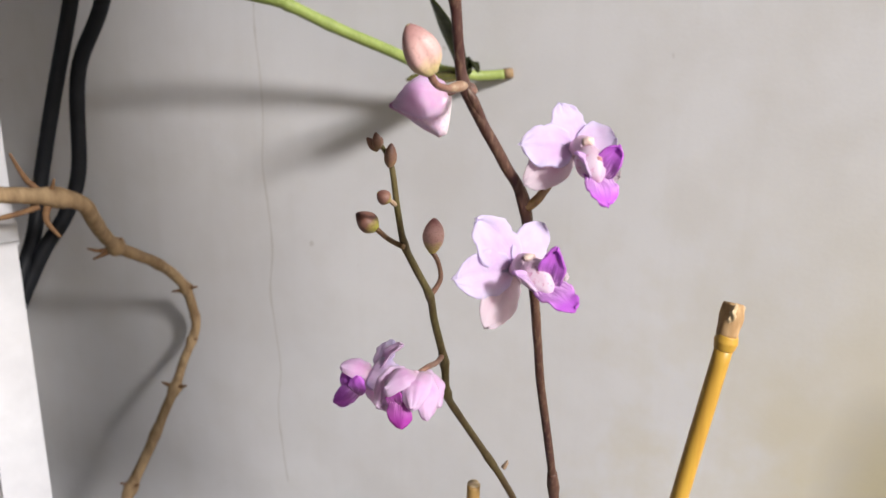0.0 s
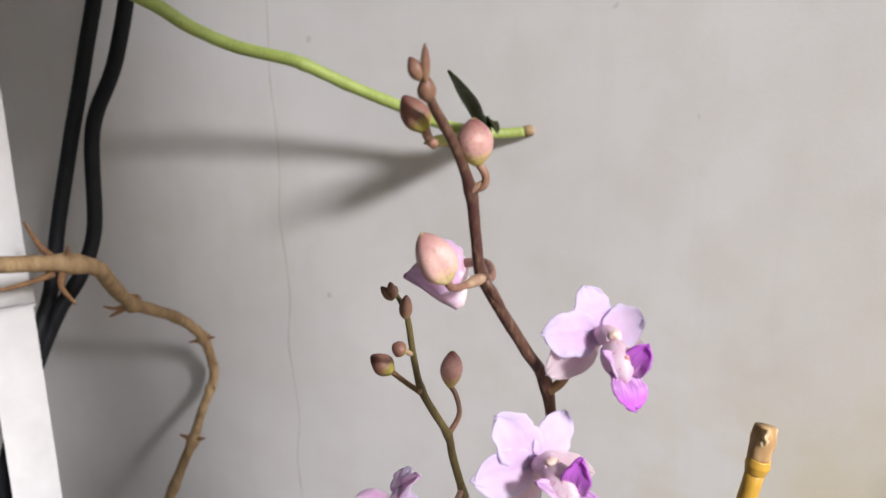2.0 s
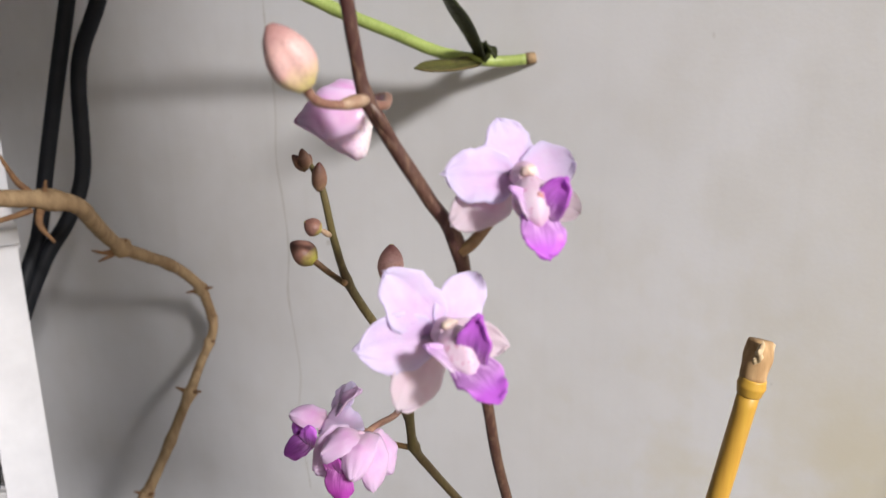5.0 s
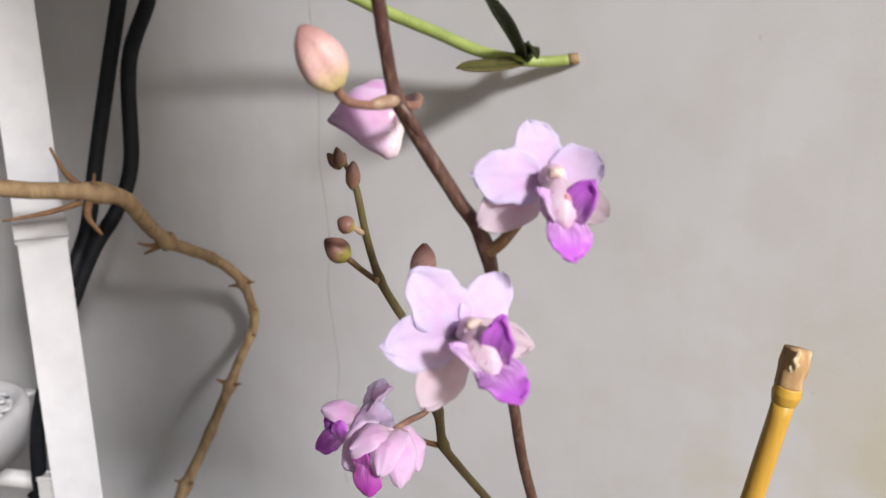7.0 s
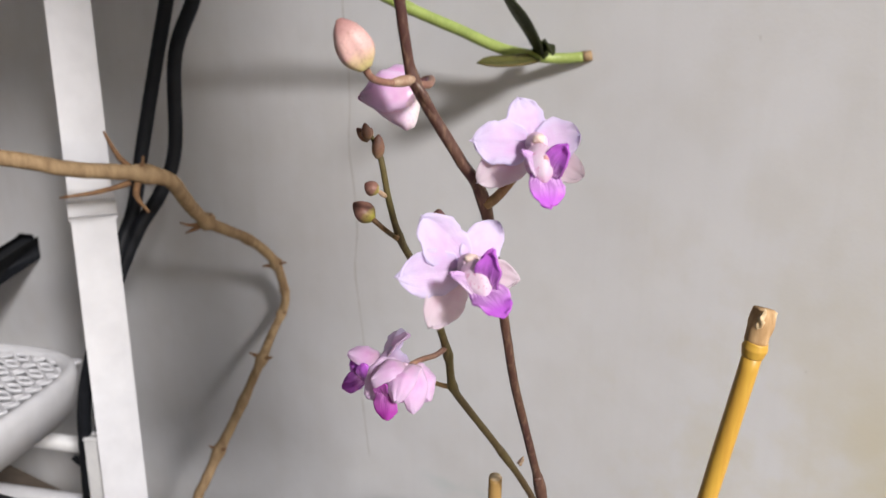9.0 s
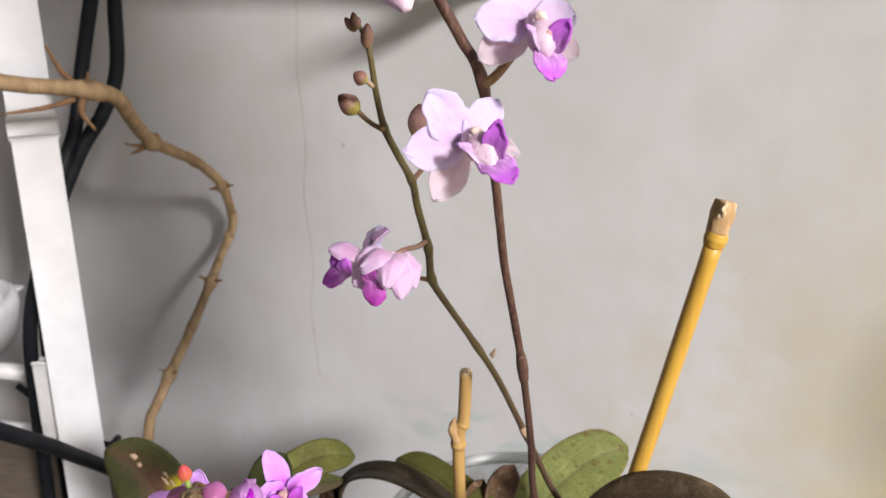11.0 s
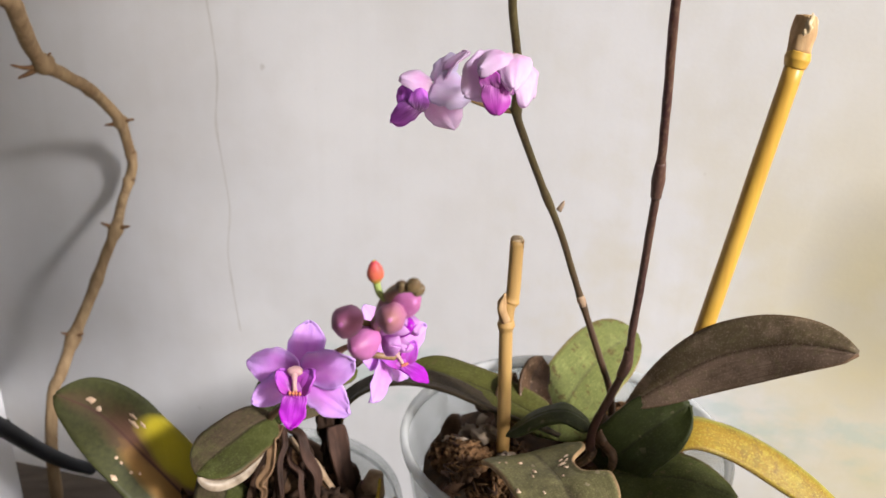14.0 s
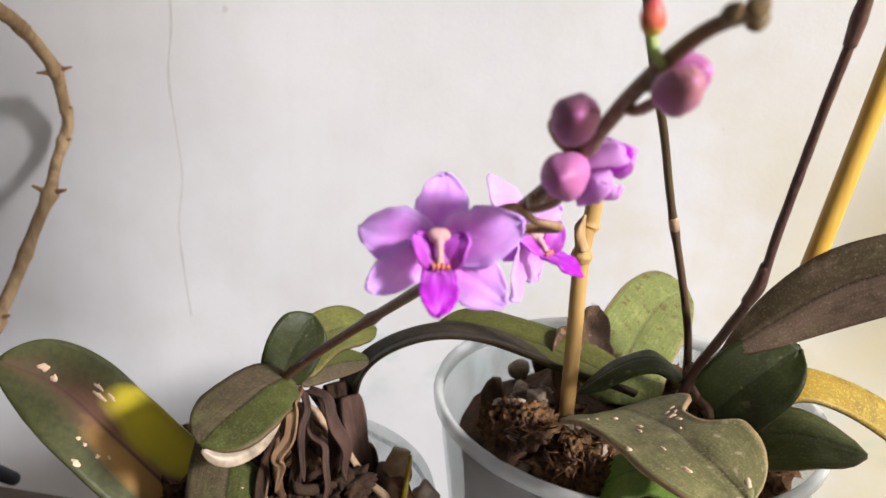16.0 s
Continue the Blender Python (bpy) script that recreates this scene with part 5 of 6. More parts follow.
part("stem_ridge", tube(blank(), [(0.0066, 0.2054, 0.3510), (0.0086, 0.2060, 0.3480), (0.0116, 0.2078, 0.3418), (0.0156, 0.2102, 0.3332)], [0.0006, 0.0011, 0.0008, 0.0004], 8, 5, 0.15), STEM_A, stem1, "reddish ridge along the stem")
# flower A, to the right of the first stem
fa = flower(orchid, (0.0325, 0.2115, 0.3365), (0.41, -0.86, 0.30), [(0.0290, 0.2140, 0.3468), (0.0196, 0.2065, 0.3378), (0.0430, 0.2170, 0.3385), (0.0212, 0.2065, 0.3286), (0.0445, 0.2150, 0.3288)],
            [0.0092, 0.0100, 0.0094, 0.0092, 0.0080], (0.0388, 0.1940, 0.3265), [(0.0318, 0.1990, 0.3374), (0.0416, 0.1992, 0.3390)], PALE, 0.026, (-0.2, 0.24, 0.95), 1, label="open pale lavender flower with a violet lip", lip_wide=0.0070, lobe_wide=0.0056, column=1.25, left_lobe=0.72, throat=(0.0366, 0.1990, 0.3322), cap=(0.0352, 0.2035, 0.3388))
part("pedicel", tube(blank(), [(0.0220, 0.2130, 0.3215), (0.0245, 0.2130, 0.3235), (0.0275, 0.2155, 0.3270), (0.0325, 0.2140, 0.3350)], [0.0013, 0.0012, 0.0011, 0.0012], 10, 6), PED_OLIVE, fa)
# flower B, in front of the first stem
fb = flower(orchid, (0.0190, 0.2010, 0.3095), (0.44, -0.86, 0.25), [(0.0098, 0.1985, 0.3218), (0.0052, 0.1938, 0.3085), (0.0258, 0.2078, 0.3190), (0.0128, 0.1938, 0.2972), (0.0318, 0.2010, 0.3075)],
            [0.0104, 0.0102, 0.0090, 0.0092, 0.0076], (0.0316, 0.1815, 0.3062), [(0.0183, 0.1885, 0.3122), (0.0278, 0.1885, 0.3182)], PALE, 0.026, (-0.30, 0.15, 0.94), 21, label="open pale lavender flower with a striped violet lip", lip_wide=0.0074, lobe_wide=0.0054, column=1.25, left_lobe=0.72, throat=(0.0252, 0.1885, 0.3088), cap=(0.0224, 0.1930, 0.3138))
part("pedicel", tube(blank(), [(0.0240, 0.2185, 0.3060), (0.0225, 0.2140, 0.3040), (0.0200, 0.2065, 0.3060), (0.0190, 0.2015, 0.3090)], [0.0013, 0.0012, 0.0012, 0.0012], 10, 6), PED_OLIVE, fb)
# a flower about to open, hanging behind the first joint
HELMET = [((0.0025, 0.2262, 0.3414), 0.0024, 0.0008), ((0.0022, 0.2262, 0.3420), 0.0050, 0.0026), ((0.0007, 0.2262, 0.3429), 0.0065, 0.0044), ((-0.0022, 0.2262, 0.3440), 0.0065, 0.0053), ((-0.0055, 0.2262, 0.3447), 0.0052, 0.0049), ((-0.0086, 0.2262, 0.3447), 0.0031, 0.0034), ((-0.0113, 0.2262, 0.3444), 0.0015, 0.0020), ((-0.0129, 0.2262, 0.3442), 0.0005, 0.0007)]
fc = part("opening_flower", loft(blank(), HELMET, (0.12, 0.28, 0.95), (0.0, -0.96, 0.28)), PETAL_CLOSED, orchid, "closed pink flower about to open")
part("petal", tepal((0.0009, 0.2285, 0.3475), (-0.0095, 0.2285, 0.3488), 0.0100, (0.1, -0.55, 0.85), -0.22, 0.24, -0.05, 0.80, 0.8, 0.02, 0.0005, 33), PETAL_PINK, fc)
part("sepal", tepal((0.0017, 0.2240, 0.3463), (-0.0117, 0.2240, 0.3453), 0.0088, (0.0, -0.95, 0.35), -0.30, 0.36, 0.0, 0.75, 0.8, 0.02, 0.0004, 34), PETAL_PINK, fc)
part("pedicel", tube(blank(), [(0.0070, 0.2070, 0.3500), (0.0085, 0.2120, 0.3495), (0.0070, 0.2200, 0.3500), (0.0010, 0.2270, 0.3475)], [0.0010, 0.0009, 0.0009, 0.0012], 10, 6), PEDICEL, fc)
bud(orchid, (-0.0002, 0.1915, 0.3548), (-0.0052, 0.1895, 0.3648), 0.0041, BUD_BLUSH, [(0.0055, 0.2050, 0.3508), (0.0030, 0.2000, 0.3510), (0.0005, 0.1940, 0.3525), (-0.0010, 0.1915, 0.3558)], 0.0008, PEDICEL, "bud", "large blush bud with a yellowish base", 0.80, 0.22)
bract(stem1, (0.0068, 0.2046, 0.3514), (0.0016, 0.1985, 0.3508), 0.0013)
bud(orchid, (0.0052, 0.2000, 0.3765), (0.0042, 0.2000, 0.3858), 0.0038, BUD_PINK, [(0.0040, 0.2015, 0.3712), (0.0065, 0.2005, 0.3722), (0.0068, 0.2000, 0.3745), (0.0053, 0.2000, 0.3770)], 0.0008, PEDICEL, "bud", "pink bud with a yellowish base", 0.95)
bract(stem1, (0.0036, 0.2010, 0.3705), (0.0068, 0.2002, 0.3735), 0.0008)
bud(orchid, (-0.0050, 0.1965, 0.3838), (-0.0092, 0.1965, 0.3905), 0.0028, BUD_BROWN, [(-0.0030, 0.1940, 0.3815), (-0.0042, 0.1960, 0.3822), (-0.0050, 0.1965, 0.3842)], 0.0009, PEDICEL, "bud", "small maroon bud with a yellow-green base")
bud(orchid, (-0.0038, 0.1880, 0.3905), (-0.0040, 0.1865, 0.3952), 0.0018, BUD_TINY, None, name="bud", label="tiny brown bud at the stem's tip")
bud(orchid, (-0.0048, 0.1860, 0.3945), (-0.0068, 0.1855, 0.3985), 0.0015, BUD_TINY, None, name="bud", label="tiny brown bud at the stem's tip")
bud(orchid, (-0.0040, 0.1860, 0.3940), (-0.0040, 0.1850, 0.4010), 0.0009, BUD_TINY, None, name="bud", label="tiny brown bud at the stem's tip")

# second stem
S2 = [(0.0600, 0.331, 0.092), (0.0571, 0.3289, 0.110), (0.0489, 0.3212, 0.130), (0.0407, 0.3162, 0.150), (0.0325, 0.3110, 0.170), (0.0244, 0.3042, 0.190), (0.0146, 0.2960, 0.210), (0.0050, 0.2855, 0.230), (0.0010, 0.2805, 0.2400), (0.0002, 0.2765, 0.2530), (-0.0032, 0.2718, 0.2700), (-0.0045, 0.2690, 0.2790),
      (-0.0088, 0.2635, 0.2900), (-0.0122, 0.2610, 0.2985), (-0.0138, 0.2560, 0.3110), (-0.0152, 0.2530, 0.3240), (-0.0186, 0.2550, 0.3300)]
stem2 = part("flower_stem", tube(blank(), S2, [0.0016, 0.0015, 0.00135, 0.0013, 0.0013, 0.0013, 0.0013, 0.0014, 0.0013, 0.0013, 0.0012, 0.00115, 0.0010, 0.0009, 0.0006], 12, 6, 0.05,
             ((0.215, 0.010, 0.35), (0.36, 0.01, 0.3), (0.5, 0.01, 0.4), (0.565, 0.01, 0.4), (0.69, 0.01, 0.3), (0.81, 0.01, 0.3))), STEM_B, orchid)
part("node_sheath", tube(blank(), [(0.0376, 0.3142, 0.1575), (0.0366, 0.3135, 0.1600), (0.0357, 0.3130, 0.1622)], [0.0015, 0.0018, 0.0014], 12, 4, 0.1), BRACT, stem2, "pale dry sheath at the joint")
part("bract", tube(blank(), [(0.0224, 0.3025, 0.1998), (0.0234, 0.3020, 0.2020), (0.0238, 0.3015, 0.2036)], [0.0010, 0.0008, 0.0002], 8, 4, 0.2), SCAR, stem2, "small pale scale")
bud(orchid, (-0.0208, 0.263, 0.3022), (-0.0272, 0.264, 0.3070), 0.0032, BUD_BROWN, [(-0.0122, 0.2592, 0.2980), (-0.0170, 0.2635, 0.2990), (-0.0210, 0.263, 0.3025)], 0.0008, PED_OLIVE, "bud", "maroon bud with a green base")
bud(orchid, (-0.0045, 0.279, 0.2905), (-0.0040, 0.281, 0.3020), 0.0037, BUD_PINK, [(-0.0045, 0.2690, 0.2790), (-0.0015, 0.275, 0.2830), (-0.0025, 0.278, 0.2880), (-0.0045, 0.279, 0.2910)], 0.0008, PEDICEL, "bud", "maroon-pink bud with a yellow base", 0.95)
bud(orchid, (-0.0156, 0.2505, 0.3140), (-0.0188, 0.2490, 0.3168), 0.0022, BUD_BROWN, None, name="bud", label="small brown bud")
bract(stem2, (-0.0140, 0.2540, 0.3120), (-0.0160, 0.2505, 0.3148), 0.0008)
bud(orchid, (-0.0155, 0.2515, 0.3238), (-0.0150, 0.2508, 0.3308), 0.0019, BUD_TINY, None, name="bud", label="tiny brown bud")
bud(orchid, (-0.0190, 0.2540, 0.3285), (-0.0198, 0.2535, 0.3335), 0.0015, BUD_TINY, None, name="bud", label="tiny brown bud")
bud(orchid, (-0.0192, 0.2545, 0.3280), (-0.0225, 0.2545, 0.3318), 0.0014, BUD_TINY, None, name="bud", label="tiny brown bud")
bud(orchid, (-0.0185, 0.2545, 0.3290), (-0.0183, 0.2550, 0.3320), 0.0008, BUD_TINY, None, name="bud", label="tiny brown bud")
# the nodding, half-closed flower on the second stem
fe = part("flower", tube(blank(), [(-0.0070, 0.2500, 0.2605), (-0.0090, 0.2470, 0.2585), (-0.0105, 0.2440, 0.2560)], [0.0016, 0.0022, 0.0016], 12, 5), COLUMN_PALE, orchid, "half-closed nodding pink flower")
part("sepal", tepal((-0.0062, 0.2500, 0.2612), (-0.0078, 0.2382, 0.2548), 0.0086, (-0.1, -0.75, 0.65), -0.22, 0.22, 0.0, 0.8, 0.8, 0.02, 0.0005, 41), PETAL_PINK, fe)
part("petal", tepal((-0.0068, 0.2490, 0.2608), (-0.0160, 0.2420, 0.2592), 0.0088, (-0.35, -0.45, 0.82), -0.30, 0.22, -0.1, 0.8, 0.7, 0.02, 0.0005, 42), PETAL_PINK, fe)
part("petal", tepal((-0.0058, 0.2500, 0.2605), (-0.0030, 0.2425, 0.2490), 0.0075, (0.4, -0.85, 0.35), -0.22, 0.16, 0.0, 0.8, 0.7, 0.02, 0.0005, 43), PETAL_PINK, fe)
part("sepal", tepal((-0.0085, 0.2500, 0.2590), (-0.0195, 0.2465, 0.2510), 0.0120, (-0.35, -0.90, 0.1), -0.12, 0.10, 0.0, 0.8, 0.7, 0.03, 0.0005, 44), PETAL_PINK, fe)
part("sepal", tepal((-0.0060, 0.2520, 0.2595), (0.0000, 0.2490, 0.2500), 0.0085, (0.5, -0.8, 0.1), -0.15, 0.12, 0.0, 0.8, 0.7, 0.03, 0.0005, 45), PETAL_PINK, fe)
le = part("lip", tepal((-0.0118, 0.2445, 0.2560), (-0.0112, 0.2400, 0.2470), 0.0072, (-0.15, -0.85, 0.3), -0.12, 0.12, 0.0, 1.2, 0.8, 0.05, 0.0006, 46), LIP_ROSE, fe, "striped violet lip")
part("side_lobe", tepal((-0.0125, 0.2430, 0.2528), (-0.0140, 0.2435, 0.2585), 0.0055, (-0.4, -0.9, 0.1), 0.1, 0.1, 0.0, 0.9, 0.6, 0.03, 0.0005, 47), LIP_ROSE, le)
part("side_lobe", tepal((-0.0085, 0.2430, 0.2520), (-0.0070, 0.2440, 0.2575), 0.0045, (0.3, -0.9, 0.1), 0.1, 0.1, 0.0, 0.9, 0.6, 0.03, 0.0005, 48), LIP_ROSE, le)
part("pedicel", tube(blank(), [(-0.0006, 0.2755, 0.2560), (-0.0020, 0.2660, 0.2575), (-0.0045, 0.2560, 0.2600), (-0.0082, 0.2470, 0.2600)], [0.0010, 0.0009, 0.0009, 0.0012], 10, 6), PEDICEL, fe)
# the flower that turns away from it
fd = part("flower", tube(blank(), [(-0.0205, 0.2835, 0.2465), (-0.0245, 0.2825, 0.2455), (-0.0280, 0.2810, 0.2445)], [0.0016, 0.0022, 0.0016], 12, 5), COLUMN_PALE, orchid, "pale pink flower facing away with a violet lip")
part("sepal", tepal((-0.0225, 0.2835, 0.2470), (-0.0142, 0.2812, 0.2572), 0.0062, (-0.75, -0.25, 0.6), 0.25, 0.08, -0.1, 0.8, 0.5, 0.02, 0.0005, 51), PETAL_PINK, fd)
part("petal", tepal((-0.0250, 0.2810, 0.2478), (-0.0140, 0.2775, 0.2440), 0.0115, (-0.2, -0.75, 0.62), -0.18, 0.14, 0.0, 0.75, 0.6, 0.03, 0.0005, 52), PETAL_PALE, fd)
part("petal", tepal((-0.0228, 0.2850, 0.2475), (-0.0188, 0.2890, 0.2560), 0.0090, (-0.6, -0.5, 0.6), -0.10, 0.10, 0.0, 0.8, 0.6, 0.03, 0.0005, 53), PETAL_PALE, fd)
part("sepal", tepal((-0.0250, 0.2820, 0.2462), (-0.0178, 0.2815, 0.2335), 0.0110, (-0.3, -0.93, 0.1), -0.10, 0.08, -0.1, 0.95, 0.6, 0.05, 0.0005, 54), PETAL_PINK, fd)
part("sepal", tepal((-0.0255, 0.2820, 0.2470), (-0.0352, 0.2780, 0.2500), 0.0062, (-0.2, -0.8, 0.5), -0.25, 0.12, 0.05, 0.85, 0.7, 0.02, 0.0005, 55), PETAL_PINK, fd)
ld = part("lip", tepal((-0.0290, 0.2790, 0.2420), (-0.0376, 0.2785, 0.2362), 0.0062, (-0.2, -0.85, 0.4), -0.15, 0.10, 0.0, 1.2, 0.7, 0.04, 0.0007, 56), LOBE_PALE, fd, "violet lip")
part("side_lobe", tepal((-0.0298, 0.2780, 0.2400), (-0.0292, 0.2770, 0.2468), 0.0060, (-0.3, -0.9, 0.2), -0.12, 0.12, 0.0, 0.9, 0.6, 0.03, 0.0006, 57), LOBE_PALE, ld)
part("side_lobe", tepal((-0.0320, 0.2810, 0.2400), (-0.0345, 0.2815, 0.2468), 0.0058, (-0.5, -0.8, 0.2), -0.1, 0.12, 0.0, 0.9, 0.6, 0.03, 0.0006, 58), LOBE_PALE, ld)
part("pedicel", tube(blank(), [(0.0010, 0.2805, 0.2395), (-0.0050, 0.2815, 0.2400), (-0.0130, 0.2830, 0.2425), (-0.0210, 0.2830, 0.2465)], [0.0010, 0.0008, 0.0008, 0.0010], 10, 6), PED_OLIVE, fd)

# leaves of the first orchid
part("leaf", leaf_mesh([(0.0535, 0.3070, 0.1130), (0.065, 0.299, 0.1290), (0.082, 0.287, 0.1485), (0.100, 0.271, 0.1615), (0.1145, 0.2555, 0.1660)], 0.0240, (0.35, 0.75, -0.55), 0.22, 0.55, 0.03, rise=1.5), LEAF_MAROON, orchid, "upturned leaf showing its maroon-brown back")
part("leaf", leaf_mesh([(0.038, 0.335, 0.083), (0.043, 0.349, 0.090), (0.058, 0.368, 0.098), (0.075, 0.386, 0.1020), (0.0905, 0.3965, 0.1030)], 0.0330, (-0.2, -0.80, 0.56), 0.15, 0.42, 0.6), LEAF_BRIGHT, orchid, "light green leaf with brown flecks at its tip")
part("leaf", leaf_mesh([(0.041, 0.302, 0.112), (0.031, 0.302, 0.118), (0.021, 0.305, 0.114), (0.010, 0.309, 0.103)], 0.012, (0.0, -0.15, 0.97), -0.25, 0.5, 0.6), LEAF_DARK, orchid, "small glossy dark green leaf")
bitten = []
leaf_n = part("leaf", leaf_mesh([(0.0150, 0.297, 0.102), (0.0172, 0.284, 0.1095), (0.0200, 0.266, 0.1145), (0.0225, 0.249, 0.1155), (0.0265, 0.2330, 0.1130)], 0.0335, None, 0.08, 0.32, 0.75, 0.0014, ((-0.06, 0.0, 0.97), (-0.34, -0.12, 0.88)), (0.50, 0.12, 0.52, -1), 0.02, n=12, nv=19, grid=bitten, rise=0.45), LEAF_OLIVE, orchid, "broad olive leaf with a bite out of its brown-rimmed edge")
for k, (u, v, z, e) in enumerate(((0.41, 0.14, 0.0013, 1.2), (0.44, 0.22, 0.0012, 1.4), (0.47, 0.25, 0.0011, 1.4), (0.30, 0.72, 0.0011, 1.0), (0.26, 0.82, 0.0008, 1.0), (0.42, 0.66, 0.0009, 2.6), (0.46, 0.72, 0.0006, 3.0), (0.62, 0.72, 0.0007, 2.0),
                                 (0.78, 0.74, 0.0010, 1.8), (0.55, 0.92, 0.0010, 1.8), (0.22, 0.90, 0.0006, 1.0), (0.97, 0.60, 0.0018, 1.4), (0.55, 0.40, 0.0006, 1.4), (0.94, 0.35, 0.0012, 1.6))):
    scar(leaf_n, bitten, u, v, z, k, e)
for k, (u, v, z, e) in enumerate(((0.375, 0.22, 0.0016, 0.9), (0.40, 0.27, 0.0016, 0.8), (0.43, 0.27, 0.0012, 1.0))):
    scar(leaf_n, bitten, u, v, z, 50 + k, e)
part("leaf", leaf_mesh([(0.046, 0.298, 0.093), (0.058, 0.288, 0.097), (0.073, 0.279, 0.1015), (0.0895, 0.270, 0.0990)], 0.024, (0.15, -0.45, 0.88), -0.15, 0.45, 0.6), LEAF_MOSSY, orchid, "dark green leaf lying over the pot's rim")
part("leaf", leaf_mesh([(0.047, 0.300, 0.092), (0.056, 0.297, 0.104), (0.067, 0.296, 0.115), (0.078, 0.296, 0.1235)], 0.026, (-0.45, -0.72, 0.50), 0.28, 0.45, 0.6), LEAF_DARK, orchid, "folded dark green leaf at the crown")
part("leaf", leaf_mesh([(0.062, 0.304, 0.102), (0.079, 0.301, 0.113), (0.098, 0.298, 0.110), (0.118, 0.293, 0.100), (0.136, 0.284, 0.087), (0.150, 0.276, 0.070)], 0.022, (0.0, -0.10, 0.98), -0.75, 0.5, 0.6), LEAF_YELLOW, orchid, "yellowing leaf arching out of the pot")
part("leaf", leaf_mesh([(0.034, 0.318, 0.096), (0.010, 0.329, 0.102), (-0.010, 0.340, 0.1075), (-0.029, 0.351, 0.1060), (-0.046, 0.364, 0.094), (-0.056, 0.374, 0.077), (-0.061, 0.378, 0.056), (-0.060, 0.372, 0.032)], 0.016, (0.3, 0.62, 0.72), 0.2, 0.35, 0.7, ups=((0.2, 0.5, 0.85), (-0.5, -0.6, 0.6))), LEAF_ARCH, orchid, "dark drying leaf arching over to the next pot")
part("leaf", leaf_mesh([(0.030, 0.325, 0.099), (0.008, 0.342, 0.104), (-0.012, 0.356, 0.106), (-0.026, 0.366, 0.104)], 0.020, (0.1, -0.35, 0.93), 0.15, 0.45, 0.6), LEAF_MID, orchid, "green leaf behind the arching one")
part("dry_leaf", leaf_mesh([(0.030, 0.335, 0.090), (0.026, 0.345, 0.104), (0.033, 0.356, 0.113)], 0.015, (0.3, -0.8, 0.4), 0.6, 0.4, 0.6), LEAF_DRY, orchid, "curled dead brown leaf")
part("dry_leaf", leaf_mesh([(0.014, 0.335, 0.090), (0.014, 0.342, 0.102), (0.019, 0.348, 0.109)], 0.010, (0.3, -0.8, 0.4), 0.6, 0.4, 0.6), LEAF_DRY, orchid, "curled dead brown leaf")
for k, (a, b) in enumerate([((0.046, 0.304, 0.104), (0.050, 0.296, 0.094)), ((0.052, 0.306, 0.106), (0.064, 0.306, 0.096)), ((0.044, 0.306, 0.100), (0.036, 0.300, 0.094))]):
    part("root", tube(blank(), [a, (Vector(a) + Vector(b)) / 2 + Vector((0.002, -0.003, 0.002)), b], [0.0022, 0.0020, 0.0015], 10, 5, 0.3), LEAF_DRY, orchid)
part("leaf", leaf_mesh([(0.012, 0.290, 0.078), (0.0165, 0.279, 0.092), (0.021, 0.268, 0.0985), (0.025, 0.258, 0.097)], 0.019, (-0.1, -0.5, 0.85), -0.1, 0.45, 0.6), LEAF_FRESH, orchid, "small fresh green leaf low in the pot")
part("crown", lump((0.050, 0.306, 0.099), (0.007, 0.006, 0.011), 8, (0, 10, 0), 0.8, 3), LEAF_DRY, orchid, "dark leafy base of the orchid")

# ---- the second orchid, with deep pink flowers ----
CROWN_L = (-0.089, 0.333, 0.055)
orchid2 = thing("orchid", CROWN_L, "orchid with a short stem of deep pink flowers", "orchid")
DEEP = (PETAL_DEEP, None, LIP_DEEP, LOBE_DEEP, COLUMN_CREAM)
S3 = [(-0.089, 0.333, 0.095), (-0.080, 0.318, 0.112), (-0.064, 0.292, 0.137), (-0.0560, 0.262, 0.158), (-0.0500, 0.232, 0.178), (-0.0460, 0.210, 0.195), (-0.0440, 0.190, 0.210), (-0.0430, 0.175, 0.2220), (-0.0410, 0.164, 0.2300), (-0.0385, 0.158, 0.2330)]
stem3 = part("flower_stem", tube(blank(), S3, [0.0016, 0.0015, 0.0014, 0.0014, 0.0014, 0.0013, 0.0012, 0.0011, 0.0010, 0.0009], 12, 6, 0.05, ((0.24, 0.012, 0.4), (0.56, 0.012, 0.4), (0.68, 0.012, 0.4))), STEM_SHORT, orchid2)
ff = flower(orchid2, (-0.0618, 0.2065, 0.1895), (-0.08, -0.97, 0.10), [(-0.0600, 0.2116, 0.2012), (-0.0748, 0.2068, 0.1932), (-0.0490, 0.1992, 0.1965), (-0.0740, 0.2030, 0.1836), (-0.0505, 0.2000, 0.1815)],
            [0.0090, 0.0098, 0.0104, 0.0074, 0.0098], (-0.0639, 0.1916, 0.1830), [(-0.0672, 0.2000, 0.1938), (-0.0582, 0.1990, 0.1942)], DEEP, 0.026, (0.05, 0.1, 0.98), 61, label="open deep pink orchid flower with a magenta lip",
            lip_wide=0.0058, lobe_wide=0.0050, column=0.60, throat=(-0.0629, 0.1975, 0.1892), cap=(-0.0630, 0.1990, 0.1938), throat_m=THROAT_DEEP, anther=ANTHER_CREAM)
part("pedicel", tube(blank(), [(-0.0470, 0.2150, 0.1900), (-0.0394, 0.209, 0.1921), (-0.0447, 0.207, 0.1941), (-0.0496, 0.2075, 0.1963), (-0.0612, 0.2085, 0.1893)], [0.0009, 0.0009, 0.0007, 0.0007, 0.0011], 10, 6), PED_OLIVE, ff)
